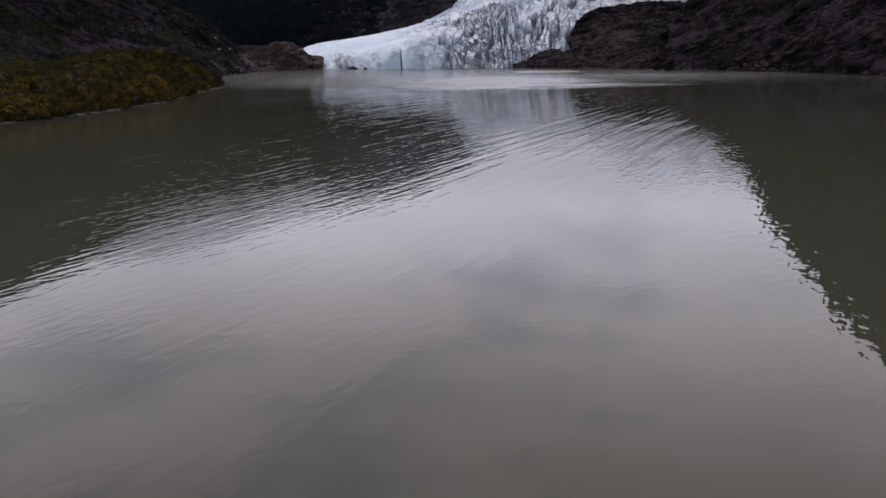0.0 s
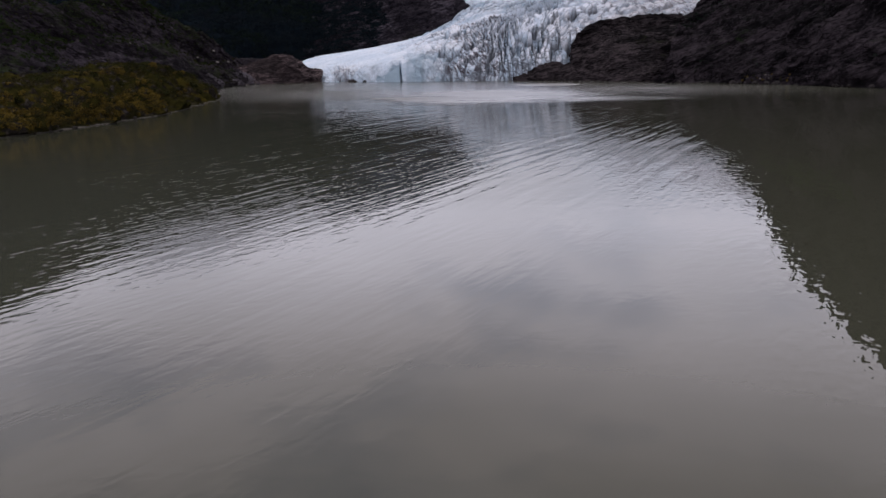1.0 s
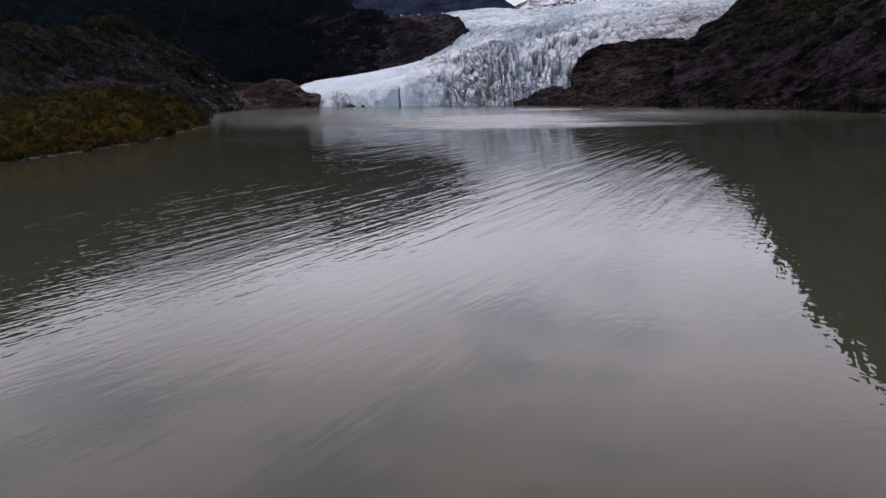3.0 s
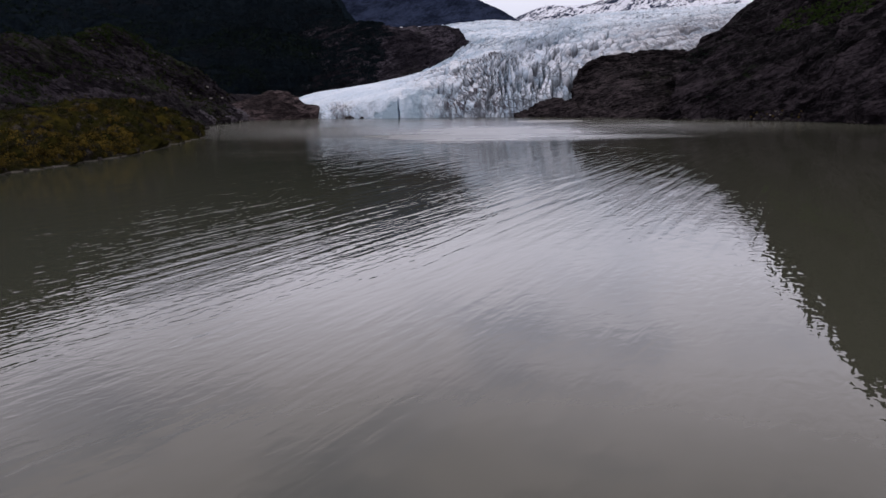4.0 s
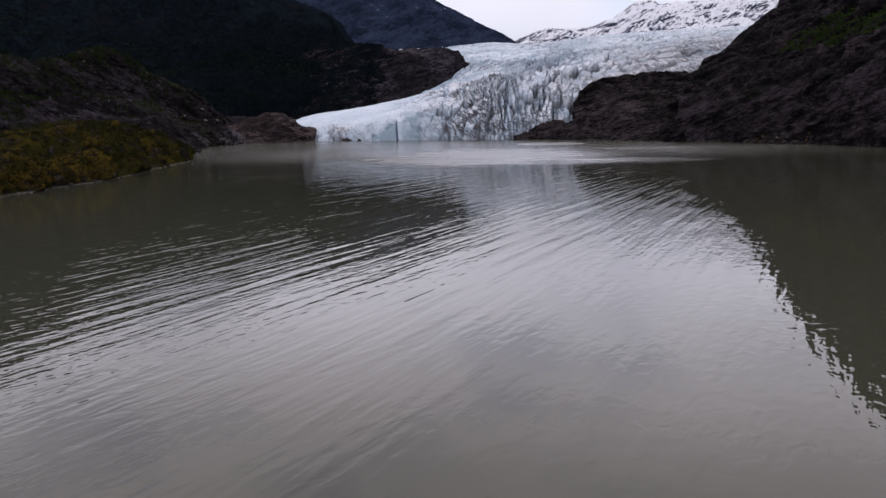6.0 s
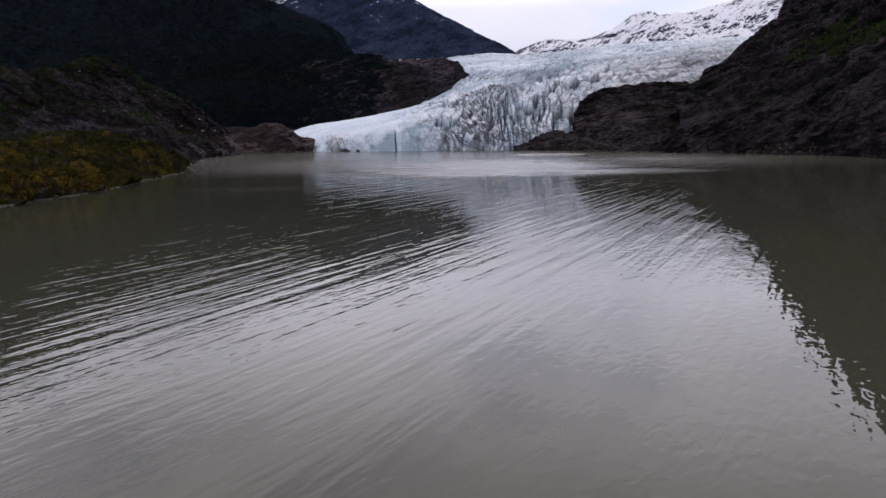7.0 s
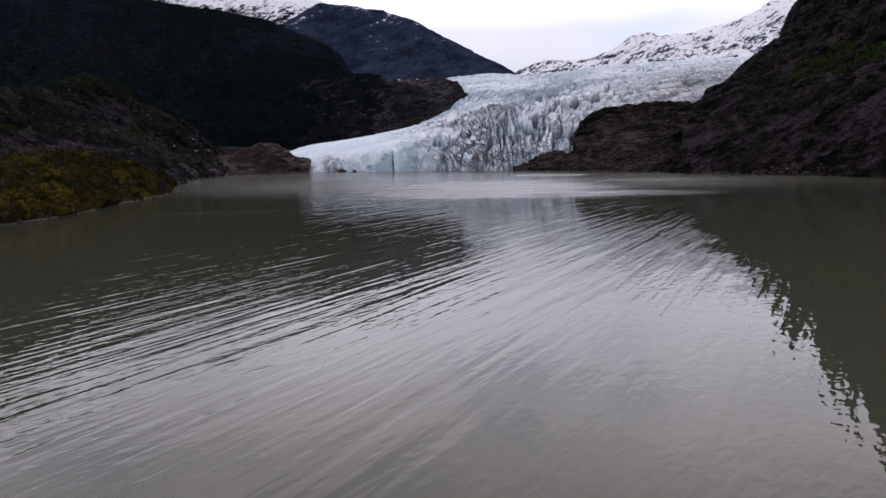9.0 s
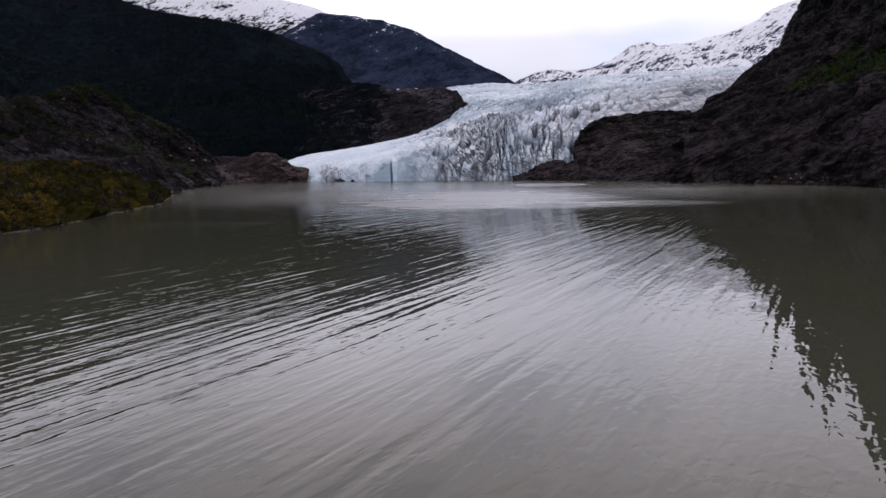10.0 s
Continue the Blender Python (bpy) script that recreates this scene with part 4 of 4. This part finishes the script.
def ice_chunk_mesh(seed):
    bm = bmesh.new()
    bmesh.ops.create_icosphere(bm, subdivisions=3, radius=1.0)
    for v in bm.verts:
        p = v.co * 1.1 + Vector((seed * 5.3, seed * 2.9, seed))
        k = 1 + 0.5 * noise.noise(p) + 0.2 * noise.noise(p * 3.1)
        v.co = Vector((v.co.x * k * 1.3, v.co.y * k, max(v.co.z * k * 0.75, -0.35)))
    me = bpy.data.meshes.new("ice_chunk")
    bm.to_mesh(me)
    bm.free()
    me.materials.append(M_ICE)
    return me


ICE_CHUNKS = [ice_chunk_mesh(k) for k in range(3)]
for x, y, size in ((-119, 930, 1.5), (-114, 928, 0.9), (-109, 927, 1.3), (-62, 910, 1.4), (-58, 908, 0.9), (-54, 906, 1.6), (-23, 896, 0.8)):
    chunk = new("ice_chunk", ICE_CHUNKS[int(RNG.integers(3))])
    chunk.matrix_world = Matrix.Translation((x, y, 0.2 * size)) @ Euler((0, 0, RNG.uniform(0, 6.28))).to_matrix().to_4x4() @ Matrix.Diagonal((size, size, size, 1))
    tagged(chunk, "white broken ice chunk afloat below the glacier", "ice chunk", "ice chunks before the glacier")


# ---------------------------------------------------------------- loose rubble on the slopes
def rubble(name, p, sizes, label, rng, material=M_RUBBLE):
    """Many small angular stones as one mesh."""
    bm = bmesh.new()
    bmesh.ops.create_icosphere(bm, subdivisions=1, radius=1.0)
    base = np.array([v.co[:] for v in bm.verts])
    tris = np.array([[v.index for v in f.verts] for f in bm.faces])
    bm.free()
    n = len(p)
    size = rng.uniform(sizes[0] ** 0.5, sizes[1] ** 0.5, (n, 1, 1)) ** 2
    shape = base[None] * rng.uniform(0.65, 1.3, (n, 1, 3)) * rng.uniform(0.75, 1.2, (n, len(base), 1))
    a = rng.uniform(0, 6.28, n)
    c, s = np.cos(a)[:, None], np.sin(a)[:, None]
    x, y, z = shape[..., 0], shape[..., 1], shape[..., 2]
    v = np.stack([c * x - s * y, s * x + c * y, z * 0.75], -1) * size + p[:, None]
    f = tris[None] + (np.arange(n) * len(base))[:, None, None]
    ob = faces_mesh(name, v.reshape(-1, 3), f.reshape(-1, 3), material)
    tagged(ob, label, "rubble", kind="stuff")


rubble("moraine_rubble", pick(MORAINE, (0.04, 0.90), 1500, RNG), (0.4, 2.2), "loose grey rubble strewn over the moraine", RNG)

low = pick(MORAINE, (0.03, 0.75), 40000, RNG, lambda p: (p[:, 2] > 0.3) & (p[:, 2] < 14) & (p[:, 0] > -270) & (p[:, 1] > 735) & patchy(p, 16, -0.05, 52))[:2600]
rubble("moraine_foot_rubble", low, (0.3, 1.5), "paler grey rubble along the foot of the moraine", RNG, M_RUBBLE_PALE)

# small bright shrubs at the water's edge below the cliff
EDGE_SPOTS = pick(CLIFF, (0.0, 0.4), 60000, RNG, lambda p: (p[:, 1] > 612) & (p[:, 1] < 658) & (p[:, 2] > 0.6) & (p[:, 2] < 8.0))
for k in range(14):
    p = EDGE_SPOTS[int(RNG.integers(len(EDGE_SPOTS)))]
    lay_boulder(PALE_BOULDERS, p[0], p[1], p[2] - 0.1, RNG.uniform(0.4, 0.9), "pale boulder among brush near the lake edge", "boulders below the cliff")
for _ in range(20):
    p = EDGE_SPOTS[int(RNG.integers(len(EDGE_SPOTS)))]
    (crown, stem), text = SHRUBS[int(RNG.integers(3))]
    size = RNG.uniform(0.6, 1.2)
    shrub = new("shrub")
    shrub.matrix_world = Matrix.Translation((p[0], p[1], p[2] - 0.1)) @ Euler((0, 0, RNG.uniform(0, 6.28))).to_matrix().to_4x4() @ Matrix.Diagonal((size, size, size, 1))
    for key, me in (("crown", crown), ("stems", stem)):
        new(key, me).parent = shrub
    tagged(shrub, text.replace("on the mossy bank", "below the rock mountainside"), "shrub", "shrubs below the cliff")


# last snow on the crest of the knob
def snow_patch_mesh(seed):
    bm = bmesh.new()
    bmesh.ops.create_icosphere(bm, subdivisions=3, radius=1.0)
    for v in bm.verts:
        k = 1 + 0.35 * noise.noise(Vector((v.co.x * 1.5 + seed * 4.1, v.co.y * 1.5, seed)))
        v.co = Vector((v.co.x * k, v.co.y * k * 0.7, v.co.z * 0.16))
    for f in bm.faces:
        f.smooth = True
    me = bpy.data.meshes.new("snow_patch")
    bm.to_mesh(me)
    bm.free()
    me.materials.append(M_SNOW_PATCH)
    return me


def drop_on(g, x, y):
    """The height of a sheet nearest to a place."""
    k = np.argmin((g[..., 0] - x) ** 2 + (g[..., 1] - y) ** 2)
    return g.reshape(-1, 3)[k]


for k, (x, y, size) in enumerate(((-66, 1508, 4.0), (-48, 1506, 5.0), (-33, 1506, 4.5), (-12, 1508, 8.5))):
    p = drop_on(KNOB, x, y)
    ob = new("snow_patch", snow_patch_mesh(k))
    ob.matrix_world = Matrix.Translation((p[0], p[1] - 3, p[2] + 2.4)) @ Euler((0.5, 0, 0.1)).to_matrix().to_4x4() @ Matrix.Diagonal((size, size * 0.6, size, 1))
    tagged(ob, "small patch of old snow on the rock crest", "snow patch", "snow patches on the knob")

# blocks fallen on the apron of the bench, and pale stones on the moraine
for x, y, size in ((104, 890, 3.2), (112, 893, 4.4), (121, 898, 5.0), (132, 896, 3.6), (141, 902, 4.6), (152, 893, 2.8), (163, 900, 3.4), (118, 878, 2.4), (147, 874, 2.2), (176, 862, 2.6), (205, 838, 2.4)):
    p = drop_on(BENCH, x, y)
    lay_boulder(DARK_BOULDERS, p[0], p[1], p[2] - 0.3 * size, size, "dark angular block fallen on the rock bench", "blocks on the rock bench")
for x, y, size in ((-328, 757, 1.8), (-300, 735, 1.2), (-262, 690, 1.0), (-236, 868, 1.9), (-228, 884, 1.5), (-221, 871, 1.3), (-243, 880, 1.6), (-250, 842, 1.2)):
    p = drop_on(MORAINE, x, y)
    lay_boulder(PALE_BOULDERS, p[0], p[1], p[2] - 0.2 * size, size, "pale grey stone lying on the moraine slope", "stones on the moraine")
